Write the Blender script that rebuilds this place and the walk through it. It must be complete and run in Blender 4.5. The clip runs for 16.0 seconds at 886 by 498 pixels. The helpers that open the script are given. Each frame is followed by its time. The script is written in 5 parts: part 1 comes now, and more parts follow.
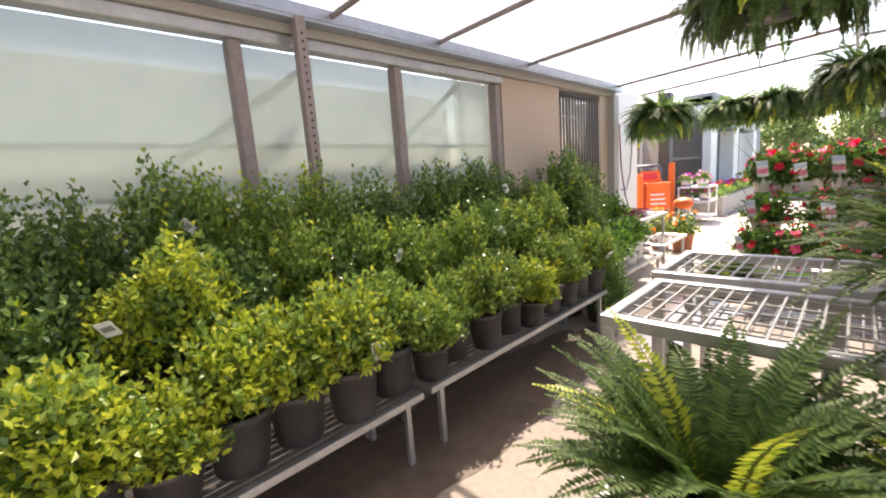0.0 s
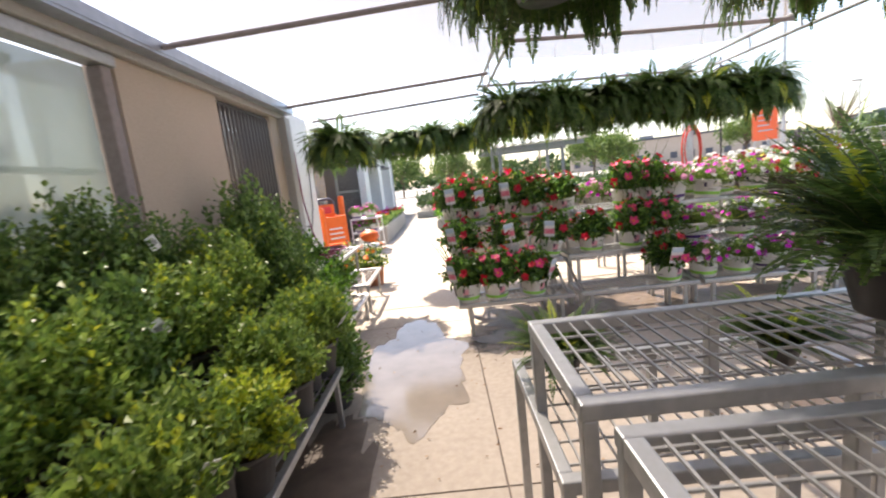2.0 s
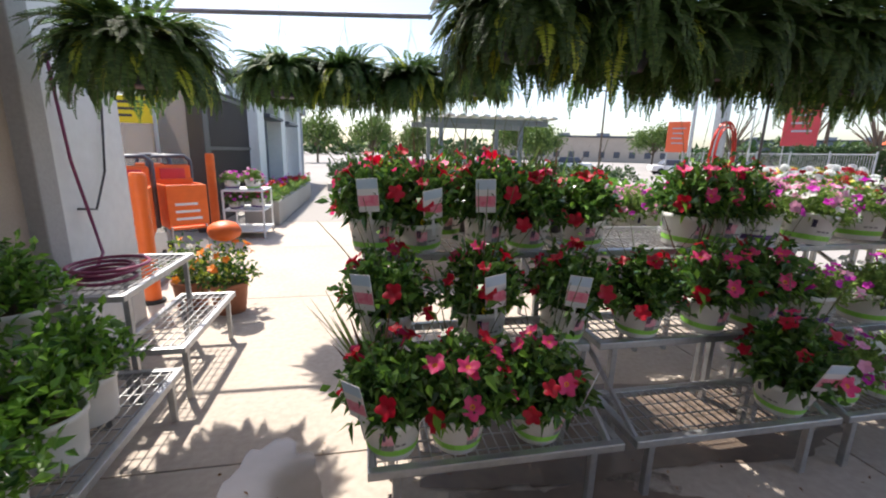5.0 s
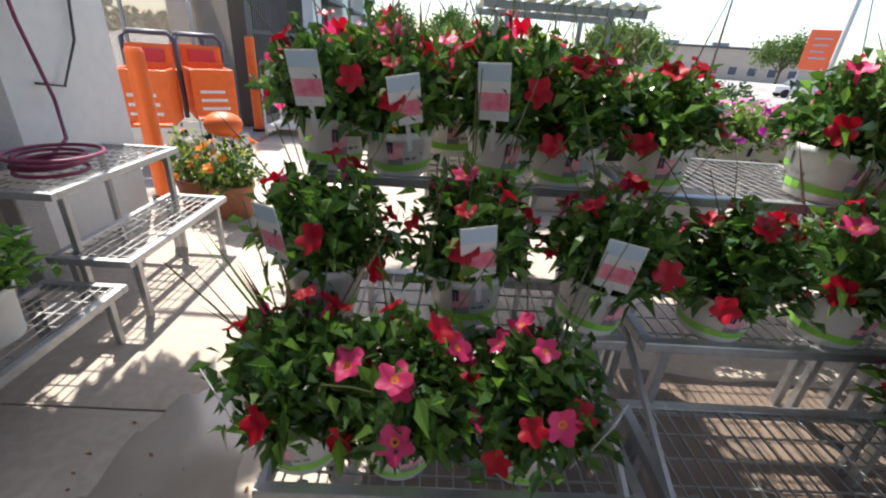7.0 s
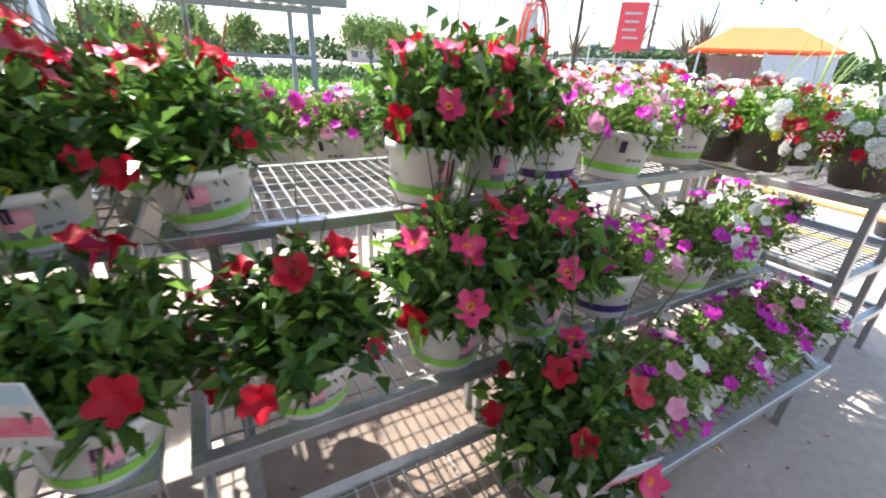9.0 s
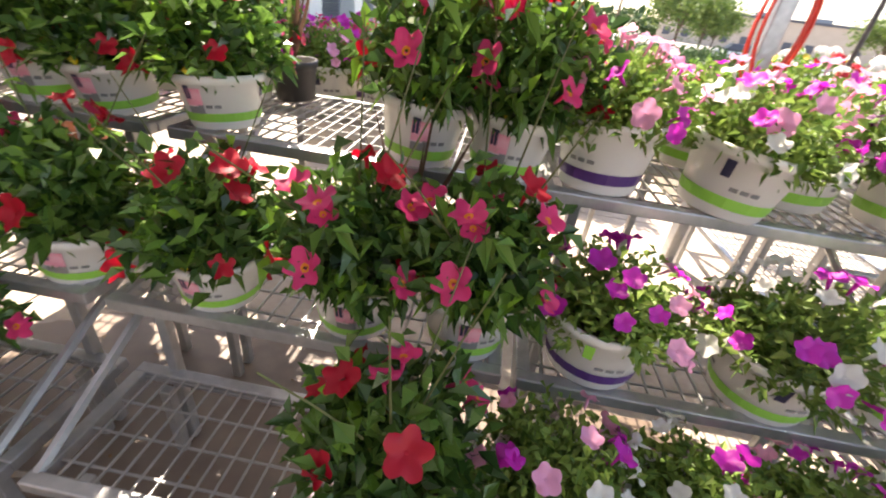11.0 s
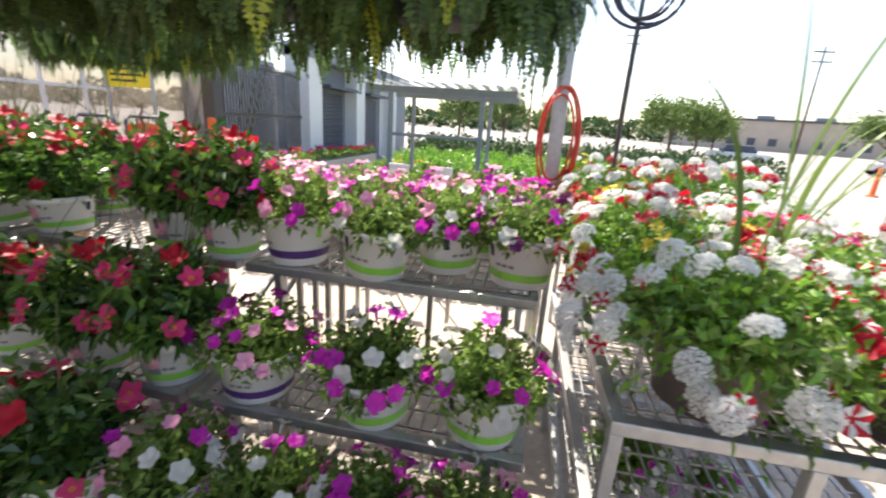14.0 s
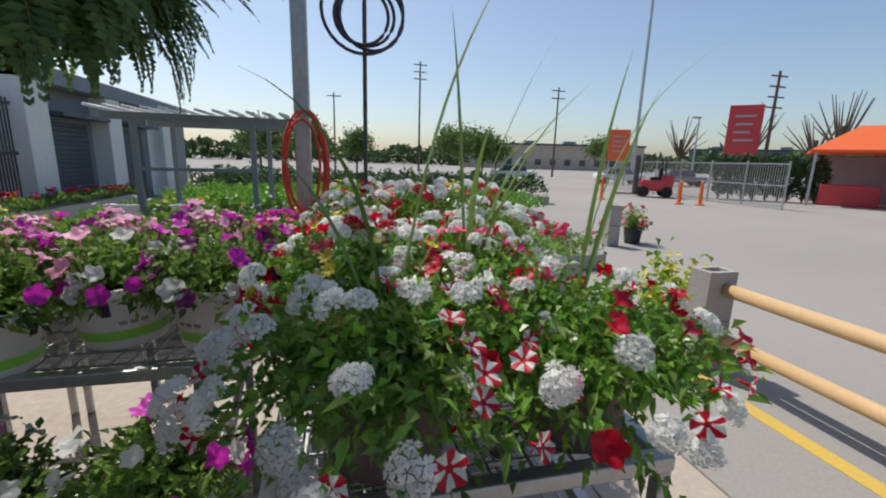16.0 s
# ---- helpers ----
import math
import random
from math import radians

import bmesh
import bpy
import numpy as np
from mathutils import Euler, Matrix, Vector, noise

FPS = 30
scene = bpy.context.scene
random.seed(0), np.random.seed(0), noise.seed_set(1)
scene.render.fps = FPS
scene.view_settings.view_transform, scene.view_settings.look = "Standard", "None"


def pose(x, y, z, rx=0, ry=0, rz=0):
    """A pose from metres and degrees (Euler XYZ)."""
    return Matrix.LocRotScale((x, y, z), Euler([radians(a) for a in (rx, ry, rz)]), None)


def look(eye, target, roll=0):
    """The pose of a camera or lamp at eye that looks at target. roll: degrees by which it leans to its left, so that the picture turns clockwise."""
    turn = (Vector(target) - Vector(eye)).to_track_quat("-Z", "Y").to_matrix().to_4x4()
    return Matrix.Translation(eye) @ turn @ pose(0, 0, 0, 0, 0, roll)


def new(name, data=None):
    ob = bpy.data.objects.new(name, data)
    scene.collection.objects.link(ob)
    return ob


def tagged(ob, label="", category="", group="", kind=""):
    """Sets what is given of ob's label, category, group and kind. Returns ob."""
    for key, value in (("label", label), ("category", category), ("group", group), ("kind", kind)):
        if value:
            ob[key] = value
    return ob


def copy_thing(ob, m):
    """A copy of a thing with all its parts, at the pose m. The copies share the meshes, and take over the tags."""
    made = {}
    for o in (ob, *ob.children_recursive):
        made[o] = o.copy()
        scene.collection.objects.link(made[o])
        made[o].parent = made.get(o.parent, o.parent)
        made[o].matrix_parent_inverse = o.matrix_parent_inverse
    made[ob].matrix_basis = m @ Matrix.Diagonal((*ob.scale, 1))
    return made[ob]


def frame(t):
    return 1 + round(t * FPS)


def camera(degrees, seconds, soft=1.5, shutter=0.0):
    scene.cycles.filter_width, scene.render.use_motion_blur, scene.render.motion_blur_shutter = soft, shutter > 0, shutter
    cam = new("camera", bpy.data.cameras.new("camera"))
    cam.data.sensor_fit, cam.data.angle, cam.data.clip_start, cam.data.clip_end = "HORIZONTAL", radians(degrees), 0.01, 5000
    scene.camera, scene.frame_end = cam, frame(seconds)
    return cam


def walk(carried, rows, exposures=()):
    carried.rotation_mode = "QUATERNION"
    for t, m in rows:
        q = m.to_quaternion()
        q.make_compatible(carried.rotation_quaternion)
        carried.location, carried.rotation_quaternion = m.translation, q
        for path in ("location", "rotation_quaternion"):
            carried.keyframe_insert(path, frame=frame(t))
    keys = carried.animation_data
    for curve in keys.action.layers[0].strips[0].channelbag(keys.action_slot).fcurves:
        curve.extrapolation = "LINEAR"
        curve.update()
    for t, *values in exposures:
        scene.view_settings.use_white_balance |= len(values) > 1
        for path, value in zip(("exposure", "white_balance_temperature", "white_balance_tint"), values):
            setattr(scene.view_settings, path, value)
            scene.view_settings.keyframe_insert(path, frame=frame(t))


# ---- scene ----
cam = camera(93.0, 16.0, soft=2.0, shutter=0.25)
PATH = [
    (0, (0.107, -0.011, 1.557), (-1.285, 1.385, 1.223), -4.3),
    (0.5, (-0.147, 0.096, 1.538), (-1.523, 1.508, 1.199), -5.2),
    (1, (-0.396, 0.314, 1.569), (-1.371, 2.03, 1.241), -7.3),
    (1.5, (-0.571, 0.683, 1.573), (-1.051, 2.597, 1.249), -6.5),
    (2, (-0.728, 1.064, 1.566), (-0.752, 3.039, 1.253), -6.3),
    (2.5, (-0.801, 1.494, 1.574), (-0.584, 3.451, 1.227), -4.9),
    (3, (-0.856, 1.956, 1.615), (-0.601, 3.907, 1.251), -4.0),
    (3.5, (-0.888, 2.408, 1.64), (-0.567, 4.347, 1.27), -1.9),
    (6, (-0.478, 4.119, 1.6), (-0.17, 6.035, 1.114), 3.9),
    (6.5, (-0.386, 4.247, 1.615), (-0.353, 6.166, 1.053), 3.1),
    (7, (-0.224, 4.291, 1.506), (-0.153, 6.099, 0.656), 4.4),
    (7.5, (-0.057, 4.267, 1.499), (0.204, 6.034, 0.599), 3.5),
    (8, (0.075, 4.426, 1.502), (0.653, 6.157, 0.681), 1.9),
    (8.5, (0.332, 4.582, 1.519), (1.167, 6.224, 0.739), 1.8),
    (9, (0.684, 4.606, 1.523), (1.585, 6.193, 0.703), 2.6),
    (11.5, (1.677, 4.585, 1.518), (1.194, 6.227, 0.483), 7.3),
    (12, (1.827, 4.447, 1.552), (1.054, 6.057, 0.651), 6.3),
    (12.5, (2.098, 4.392, 1.594), (1.245, 6.026, 0.819), 6.2),
    (13, (2.41, 4.367, 1.665), (1.617, 6.075, 0.99), 4.8),
    (13.5, (2.668, 4.291, 1.673), (2.041, 6.079, 1.032), 3.8),
    (14, (2.871, 4.296, 1.7), (2.535, 6.182, 1.124), 3.8),
    (14.5, (3.066, 4.383, 1.752), (3.121, 6.327, 1.285), 3.2),
    (15, (3.173, 4.481, 1.75), (3.475, 6.417, 1.351), 2.5),
    (15.5, (3.237, 4.525, 1.741), (3.645, 6.445, 1.355), 1.9),
    (16, (3.31, 4.506, 1.702), (3.778, 6.406, 1.289), 1.7),
]
EXPO = [(0, 1.98, 7600, 17), (1, 1.83, 7500, 17), (2, 1.53, 7300, 15), (3.5, 0.98, 7000, 15), (6, 0.85, 6500, 11), (7.5, 1.35, 6500, 10), (8, 1.8, 6500, 10), (9, 1.82, 6500, 11), (11.5, 1.98, 7900, 17), (12.5, 1.9, 7700, 16), (13.2, 1.65, 7300, 14), (14, 1.25, 7000, 12), (14.6, 0.65, 6800, 12), (15, 0.13, 6500, 10), (16, -0.18, 6450, 9)]
walk(cam, [(t, look(eye, aim, roll)) for t, eye, aim, roll in PATH], EXPO)

# ---- light ----
world = bpy.data.worlds.new("sky")
scene.world = world
world.use_nodes = True
wn = world.node_tree.nodes
sky = wn.new("ShaderNodeTexSky")
sky.sky_type = "NISHITA"
sky.sun_disc = False
SUN_DIR = Vector((-0.3, 0.54, 1.0)).normalized()
sky.sun_elevation = math.asin(SUN_DIR.z)
sky.sun_rotation = math.atan2(SUN_DIR.x, SUN_DIR.y)
sky.air_density, sky.dust_density, sky.ozone_density = 1.0, 1.6, 1.2
wn["Background"].inputs[1].default_value = 0.15
world.node_tree.links.new(sky.outputs[0], wn["Background"].inputs[0])
sun = new("sun", bpy.data.lights.new("sun", "SUN"))
sun.data.energy, sun.data.angle, sun.data.color = 4.6, radians(0.6), (1.0, 0.95, 0.87)
sun.matrix_world = look(SUN_DIR * 30, (0, 0, 0))

# ---- materials ----
def mat(name, c1, c2=None, rough=0.6, scale=8.0, detail=6.0, bump=0.15, metal=0.0, translucent=0.0, island=False, big=0.6, objvar=0.0, spec=0.5):
    """Two-scale procedural material; c1 to c2 by noise, or leaf by leaf."""
    m = bpy.data.materials.new(name)
    m.use_nodes = True
    n, l = m.node_tree.nodes, m.node_tree.links
    b = n["Principled BSDF"]
    c2 = c2 or tuple(v * 0.7 for v in c1)
    co = n.new("ShaderNodeTexCoord")
    a = n.new("ShaderNodeTexNoise")
    a.inputs["Scale"].default_value, a.inputs["Detail"].default_value = scale, detail
    l.new(co.outputs["Object"], a.inputs["Vector"])
    g = n.new("ShaderNodeTexNoise")
    g.inputs["Scale"].default_value, g.inputs["Detail"].default_value = big, 3.0
    l.new(co.outputs["Object"], g.inputs["Vector"])
    mixf = n.new("ShaderNodeMath")
    mixf.operation = "MULTIPLY_ADD"
    mixf.inputs[1].default_value, mixf.inputs[2].default_value = 1.2, -0.1
    if island:
        geo = n.new("ShaderNodeNewGeometry")
        l.new(geo.outputs["Random Per Island"], mixf.inputs[0])
    else:
        av = n.new("ShaderNodeMath")
        av.operation = "ADD"
        l.new(a.outputs["Fac"], av.inputs[0])
        l.new(g.outputs["Fac"], av.inputs[1])
        mixf.inputs[1].default_value, mixf.inputs[2].default_value = 1.4, -0.9
        l.new(av.outputs[0], mixf.inputs[0])
    mixf.use_clamp = True
    mx = n.new("ShaderNodeMix")
    mx.data_type = "RGBA"
    mx.inputs[6].default_value, mx.inputs[7].default_value = (*c1, 1), (*c2, 1)
    l.new(mixf.outputs[0], mx.inputs[0])
    col = mx.outputs[2]
    if objvar:
        oi = n.new("ShaderNodeObjectInfo")
        hsv = n.new("ShaderNodeHueSaturation")
        k = n.new("ShaderNodeMath")
        k.operation = "MULTIPLY_ADD"
        k.inputs[1].default_value, k.inputs[2].default_value = objvar, 1 - objvar / 2
        l.new(oi.outputs["Random"], k.inputs[0])
        l.new(k.outputs[0], hsv.inputs["Value"])
        l.new(col, hsv.inputs["Color"])
        col = hsv.outputs[0]
    l.new(col, b.inputs["Base Color"])
    rr = n.new("ShaderNodeMapRange")
    rr.inputs[3].default_value, rr.inputs[4].default_value = max(rough - 0.12, 0.02), min(rough + 0.12, 1)
    l.new(a.outputs["Fac"], rr.inputs[0])
    l.new(rr.outputs[0], b.inputs["Roughness"])
    b.inputs["Metallic"].default_value = metal
    b.inputs["Specular IOR Level"].default_value = spec
    if bump:
        bp = n.new("ShaderNodeBump")
        bp.inputs["Strength"].default_value, bp.inputs["Distance"].default_value = bump, 0.01
        l.new(a.outputs["Fac"], bp.inputs["Height"])
        l.new(bp.outputs[0], b.inputs["Normal"])
    if translucent:
        tr = n.new("ShaderNodeBsdfTranslucent")
        l.new(col, tr.inputs["Color"])
        ms = n.new("ShaderNodeMixShader")
        ms.inputs[0].default_value = translucent
        l.new(b.outputs[0], ms.inputs[1])
        l.new(tr.outputs[0], ms.inputs[2])
        l.new(ms.outputs[0], n["Material Output"].inputs["Surface"])
    return m


def glass(name, tint=(0.9, 1, 0.97), rough=0.05):
    m = bpy.data.materials.new(name)
    m.use_nodes = True
    b = m.node_tree.nodes["Principled BSDF"]
    b.inputs["Base Color"].default_value = (*tint, 1)
    b.inputs["Roughness"].default_value = rough
    b.inputs["Transmission Weight"].default_value = 1.0
    b.inputs["IOR"].default_value = 1.05
    return m


M = dict(
    asphalt=mat("old_asphalt", (0.33, 0.305, 0.28), (0.25, 0.235, 0.215), 0.9, 60, big=0.15, bump=0.3),
    concrete=mat("concrete", (0.46, 0.395, 0.33), (0.34, 0.285, 0.235), 0.75, 22, big=0.9, bump=0.2, objvar=0.12),
    wet=mat("wet_concrete", (0.35, 0.3, 0.255), (0.26, 0.22, 0.185), 0.1, 6, big=2, bump=0.04, spec=0.7),
    # dark brown for damp concrete and joints, also for shade painted near the rack
    damp_shade=mat("damp_shaded_concrete", (0.2, 0.15, 0.115), (0.11, 0.08, 0.062), 0.45, 9, big=2.5, bump=0.1),
    galv=mat("galvanised_steel", (0.5, 0.51, 0.52), (0.36, 0.37, 0.38), 0.42, 30, metal=0.75, bump=0.05, big=4),
    wire=mat("zinc_wire", (0.48, 0.48, 0.48), (0.36, 0.36, 0.36), 0.45, 30, metal=0.7, bump=0.0),
    white_paint=mat("white_painted_metal", (0.78, 0.78, 0.77), (0.68, 0.68, 0.67), 0.5, 12, bump=0.05),
    beige=mat("beige_stucco", (0.5, 0.42, 0.35), (0.42, 0.35, 0.29), 0.9, 80, bump=0.3),
    grey_panel=mat("grey_panel", (0.42, 0.41, 0.40), (0.34, 0.33, 0.32), 0.7, 40, bump=0.1),
    dark_iron=mat("dark_painted_iron", (0.045, 0.04, 0.042), (0.075, 0.065, 0.06), 0.5, 30, bump=0.1),
    pink_steel=mat("weathered_steel_post", (0.3, 0.25, 0.25), (0.2, 0.17, 0.17), 0.6, 25, bump=0.1),
    blue_gutter=mat("gutter_metal", (0.45, 0.5, 0.58), (0.33, 0.37, 0.44), 0.35, 15, metal=0.6, bump=0.05),
    cloth=mat("shade_cloth", (0.34, 0.28, 0.23), (0.28, 0.235, 0.195), 0.9, 120, translucent=0.45, bump=0.1, big=0.5),
    panel_poly=mat("milky_greenhouse_sheet", (0.4, 0.47, 0.43), (0.33, 0.4, 0.37), 0.2, 3, translucent=0.35, bump=0.03, big=0.5),
    orange=mat("orange_plastic", (0.85, 0.16, 0.02), (0.7, 0.12, 0.02), 0.45, 10, bump=0.03),
    orange_cloth=mat("orange_canvas", (0.9, 0.2, 0.06), (0.8, 0.16, 0.05), 0.8, 30, translucent=0.25),
    red_hose=mat("red_rubber_hose", (0.7, 0.06, 0.03), (0.55, 0.05, 0.03), 0.45, 20, bump=0.02),
    maroon_hose=mat("maroon_hose", (0.25, 0.03, 0.09), (0.18, 0.02, 0.07), 0.45, 20, bump=0.02),
    dark_hose=mat("dark_hose", (0.05, 0.04, 0.08), (0.03, 0.03, 0.05), 0.5, 20, bump=0.02),
    pot_black=mat("black_nursery_pot", (0.03, 0.03, 0.032), (0.055, 0.05, 0.05), 0.5, 25, bump=0.06, objvar=0.3),
    pot_white=mat("white_plastic_pot", (0.8, 0.8, 0.78), (0.72, 0.72, 0.7), 0.4, 12, bump=0.02, objvar=0.1),
    pot_brown=mat("brown_plastic_pot", (0.115, 0.085, 0.075), (0.085, 0.065, 0.06), 0.55, 20, bump=0.04),
    pot_blue=mat("dark_hanging_pot", (0.035, 0.045, 0.06), (0.025, 0.03, 0.04), 0.4, 20, bump=0.02),
    terracotta=mat("terracotta", (0.4, 0.16, 0.09), (0.3, 0.12, 0.07), 0.8, 20),
    soil=mat("potting_soil", (0.05, 0.035, 0.025), (0.12, 0.075, 0.045), 0.95, 90, bump=0.8),
    peat=mat("dry_peat", (0.2, 0.12, 0.07), (0.12, 0.07, 0.04), 0.95, 90, bump=0.8),
    lime=mat("lime_label", (0.3, 0.66, 0.1), (0.26, 0.6, 0.08), 0.45, 10, bump=0),
    purple=mat("purple_label", (0.1, 0.04, 0.2), (0.08, 0.03, 0.16), 0.45, 10, bump=0),
    navy=mat("navy_print", (0.03, 0.03, 0.08), None, 0.5, 10, bump=0),
    grey_print=mat("grey_print", (0.3, 0.3, 0.3), None, 0.5, 10, bump=0),
    yellow=mat("yellow_tag", (0.85, 0.7, 0.02), (0.75, 0.6, 0.02), 0.5, 10, bump=0),
    tag_white=mat("white_tag", (0.82, 0.82, 0.83), (0.74, 0.74, 0.76), 0.4, 10, bump=0, translucent=0.15),
    tag_blue=mat("tag_sky_print", (0.45, 0.6, 0.74), (0.62, 0.72, 0.8), 0.4, 10, bump=0),
    tag_pink=mat("tag_pink_print", (0.7, 0.05, 0.16), (0.88, 0.55, 0.62), 0.4, 28, bump=0),
    box_leaf=mat("boxwood_leaf", (0.11, 0.205, 0.045), (0.31, 0.43, 0.09), 0.35, 20, translucent=0.38, island=True, bump=0, objvar=0.35),
    holly_leaf=mat("dark_shrub_leaf", (0.075, 0.15, 0.042), (0.19, 0.3, 0.075), 0.32, 20, translucent=0.34, island=True, bump=0, objvar=0.3),
    lime_leaf=mat("young_shoot_leaf", (0.3, 0.4, 0.035), (0.54, 0.58, 0.07), 0.4, 20, translucent=0.42, island=True, bump=0),
    bright_leaf=mat("glossy_bright_leaf", (0.1, 0.24, 0.03), (0.22, 0.42, 0.05), 0.3, 20, translucent=0.4, island=True, bump=0),
    fern_leaf=mat("fern_leaf", (0.05, 0.105, 0.028), (0.13, 0.215, 0.055), 0.5, 20, translucent=0.5, island=True, bump=0, objvar=0.3),
    vine_leaf=mat("glossy_vine_leaf", (0.035, 0.095, 0.025), (0.13, 0.25, 0.05), 0.25, 20, translucent=0.3, island=True, bump=0, objvar=0.25),
    soft_leaf=mat("soft_petunia_leaf", (0.1, 0.2, 0.04), (0.25, 0.37, 0.08), 0.55, 20, translucent=0.4, island=True, bump=0, objvar=0.25),
    grass=mat("grass_blade", (0.08, 0.15, 0.03), (0.2, 0.29, 0.08), 0.45, 20, translucent=0.35, island=True, bump=0),
    red_blade=mat("reddish_blade", (0.09, 0.045, 0.04), (0.15, 0.09, 0.05), 0.5, 20, translucent=0.2, island=True, bump=0),
    tree_leaf=mat("tree_leaf", (0.06, 0.12, 0.025), (0.15, 0.22, 0.05), 0.6, 20, translucent=0.3, island=True, bump=0),
    far_leaf=mat("hedge_leaf", (0.03, 0.075, 0.025), (0.07, 0.12, 0.035), 0.6, 20, translucent=0.2, island=True, bump=0),
    bark=mat("bark", (0.14, 0.1, 0.07), (0.08, 0.06, 0.045), 0.9, 25, bump=0.6),
    stem=mat("green_stem", (0.12, 0.16, 0.05), (0.1, 0.09, 0.04), 0.6, 25, bump=0.1),
    fl_red=mat("red_petal", (0.4, 0.0, 0.015), (0.6, 0.004, 0.03), 0.5, 20, translucent=0.35, island=True, bump=0, objvar=0.25),
    fl_pink=mat("hot_pink_petal", (0.72, 0.015, 0.13), (0.85, 0.07, 0.25), 0.5, 20, translucent=0.35, island=True, bump=0, objvar=0.25),
    fl_mag=mat("magenta_petal", (0.5, 0.008, 0.4), (0.68, 0.03, 0.52), 0.5, 20, translucent=0.35, island=True, bump=0, objvar=0.25),
    fl_light=mat("light_pink_petal", (0.85, 0.28, 0.55), (0.88, 0.45, 0.62), 0.5, 20, translucent=0.35, island=True, bump=0, objvar=0.25),
    fl_white=mat("white_petal", (0.86, 0.86, 0.84), (0.8, 0.81, 0.78), 0.5, 20, translucent=0.5, island=True, bump=0, objvar=0.25),
    fl_orange=mat("orange_petal", (0.9, 0.2, 0.02), (0.85, 0.32, 0.03), 0.5, 20, translucent=0.3, island=True, bump=0, objvar=0.25),
    fl_yellow=mat("yellow_petal", (0.8, 0.6, 0.03), (0.7, 0.6, 0.08), 0.5, 20, translucent=0.3, island=True, bump=0, objvar=0.25),
    fl_dark=mat("dark_purple_petal", (0.1, 0.01, 0.09), (0.16, 0.02, 0.13), 0.5, 20, translucent=0.2, island=True, bump=0, objvar=0.25),
    block=mat("concrete_block", (0.42, 0.39, 0.35), (0.33, 0.31, 0.28), 0.9, 40, bump=0.4),
    tan_rail=mat("tan_plastic_rail", (0.62, 0.42, 0.22), (0.55, 0.36, 0.18), 0.45, 15, bump=0.03),
    line_yellow=mat("yellow_line_paint", (0.65, 0.42, 0.06), (0.5, 0.34, 0.08), 0.8, 40),
    sign_red=mat("red_sign", (0.6, 0.06, 0.07), (0.5, 0.05, 0.06), 0.6, 8, bump=0),
    sign_orange=mat("orange_sign", (0.8, 0.15, 0.05), (0.75, 0.12, 0.05), 0.6, 8, bump=0),
    dark_wall=mat("dark_corrugated", (0.09, 0.1, 0.125), (0.065, 0.07, 0.09), 0.5, 10, metal=0.2),
    mid_grey=mat("blue_grey_wall", (0.25, 0.27, 0.3), (0.2, 0.22, 0.25), 0.7, 12),
    rubber=mat("black_rubber", (0.02, 0.02, 0.02), None, 0.8, 30),
    vest=mat("grey_tarpaulin", (0.4, 0.42, 0.45), (0.32, 0.34, 0.37), 0.8, 8),
    debris=mat("dry_leaf", (0.16, 0.07, 0.03), (0.4, 0.25, 0.12), 0.9, 20, island=True, bump=0),
    wood=mat("weathered_wood", (0.4, 0.3, 0.2), (0.28, 0.2, 0.13), 0.8, 18),
)
GLASS = glass("clear_glass")


def open_weave(m, share):
    """Lets part of the light straight through, as the holes of a knitted cloth do."""
    n, l = m.node_tree.nodes, m.node_tree.links
    out = n["Material Output"].inputs["Surface"]
    src = out.links[0].from_socket
    tp = n.new("ShaderNodeBsdfTransparent")
    ms = n.new("ShaderNodeMixShader")
    ms.inputs[0].default_value = share
    l.new(src, ms.inputs[1])
    l.new(tp.outputs[0], ms.inputs[2])
    l.new(ms.outputs[0], out)


open_weave(M["cloth"], 0.58)
open_weave(M["panel_poly"], 0.3)

# ---- mesh helpers ----
rng = np.random.default_rng(7)


def mesh(name, V, F, materials, idx=None, smooth=False):
    me = bpy.data.meshes.new(name)
    V = np.asarray(V, float)
    if len(V):
        me.from_pydata(V.tolist(), [], [list(f) for f in F])
    for m in materials:
        me.materials.append(m)
    if idx is not None:
        me.polygons.foreach_set("material_index", np.asarray(idx, np.int32))
    if smooth:
        me.polygons.foreach_set("use_smooth", np.ones(len(me.polygons), bool))
    me.update()
    return me


def part(name, me, parent=None, label="", at=None, kind=""):
    """Links a mesh as one object under a thing or a part."""
    ob = new(name, me)
    if parent is not None:
        ob.parent = parent
    if at is not None:
        ob.matrix_basis = at
    return tagged(ob, label=label, kind=kind)


def thing(name, label, category, m=None, group="", kind=""):
    ob = new(name)
    ob.empty_display_size = 0.05
    if m is not None:
        ob.matrix_basis = m
    return tagged(ob, label, category, group, kind)


CUBE = np.array([[x, y, z] for z in (-0.5, 0.5) for y in (-0.5, 0.5) for x in (-0.5, 0.5)])
CUBE_F = [(0, 2, 3, 1), (4, 5, 7, 6), (0, 1, 5, 4), (2, 6, 7, 3), (0, 4, 6, 2), (1, 3, 7, 5)]


def join(pieces):
    """Joins (V, F) pairs into one."""
    Vs, Fs, n = [], [], 0
    for V, F in pieces:
        Vs.append(np.asarray(V))
        Fs += [tuple(i + n for i in f) for f in F]
        n += len(V)
    return np.concatenate(Vs), Fs


def box(x0, x1, y0, y1, z0, z1):
    return CUBE * (x1 - x0, y1 - y0, z1 - z0) + ((x0 + x1) / 2, (y0 + y1) / 2, (z0 + z1) / 2), CUBE_F


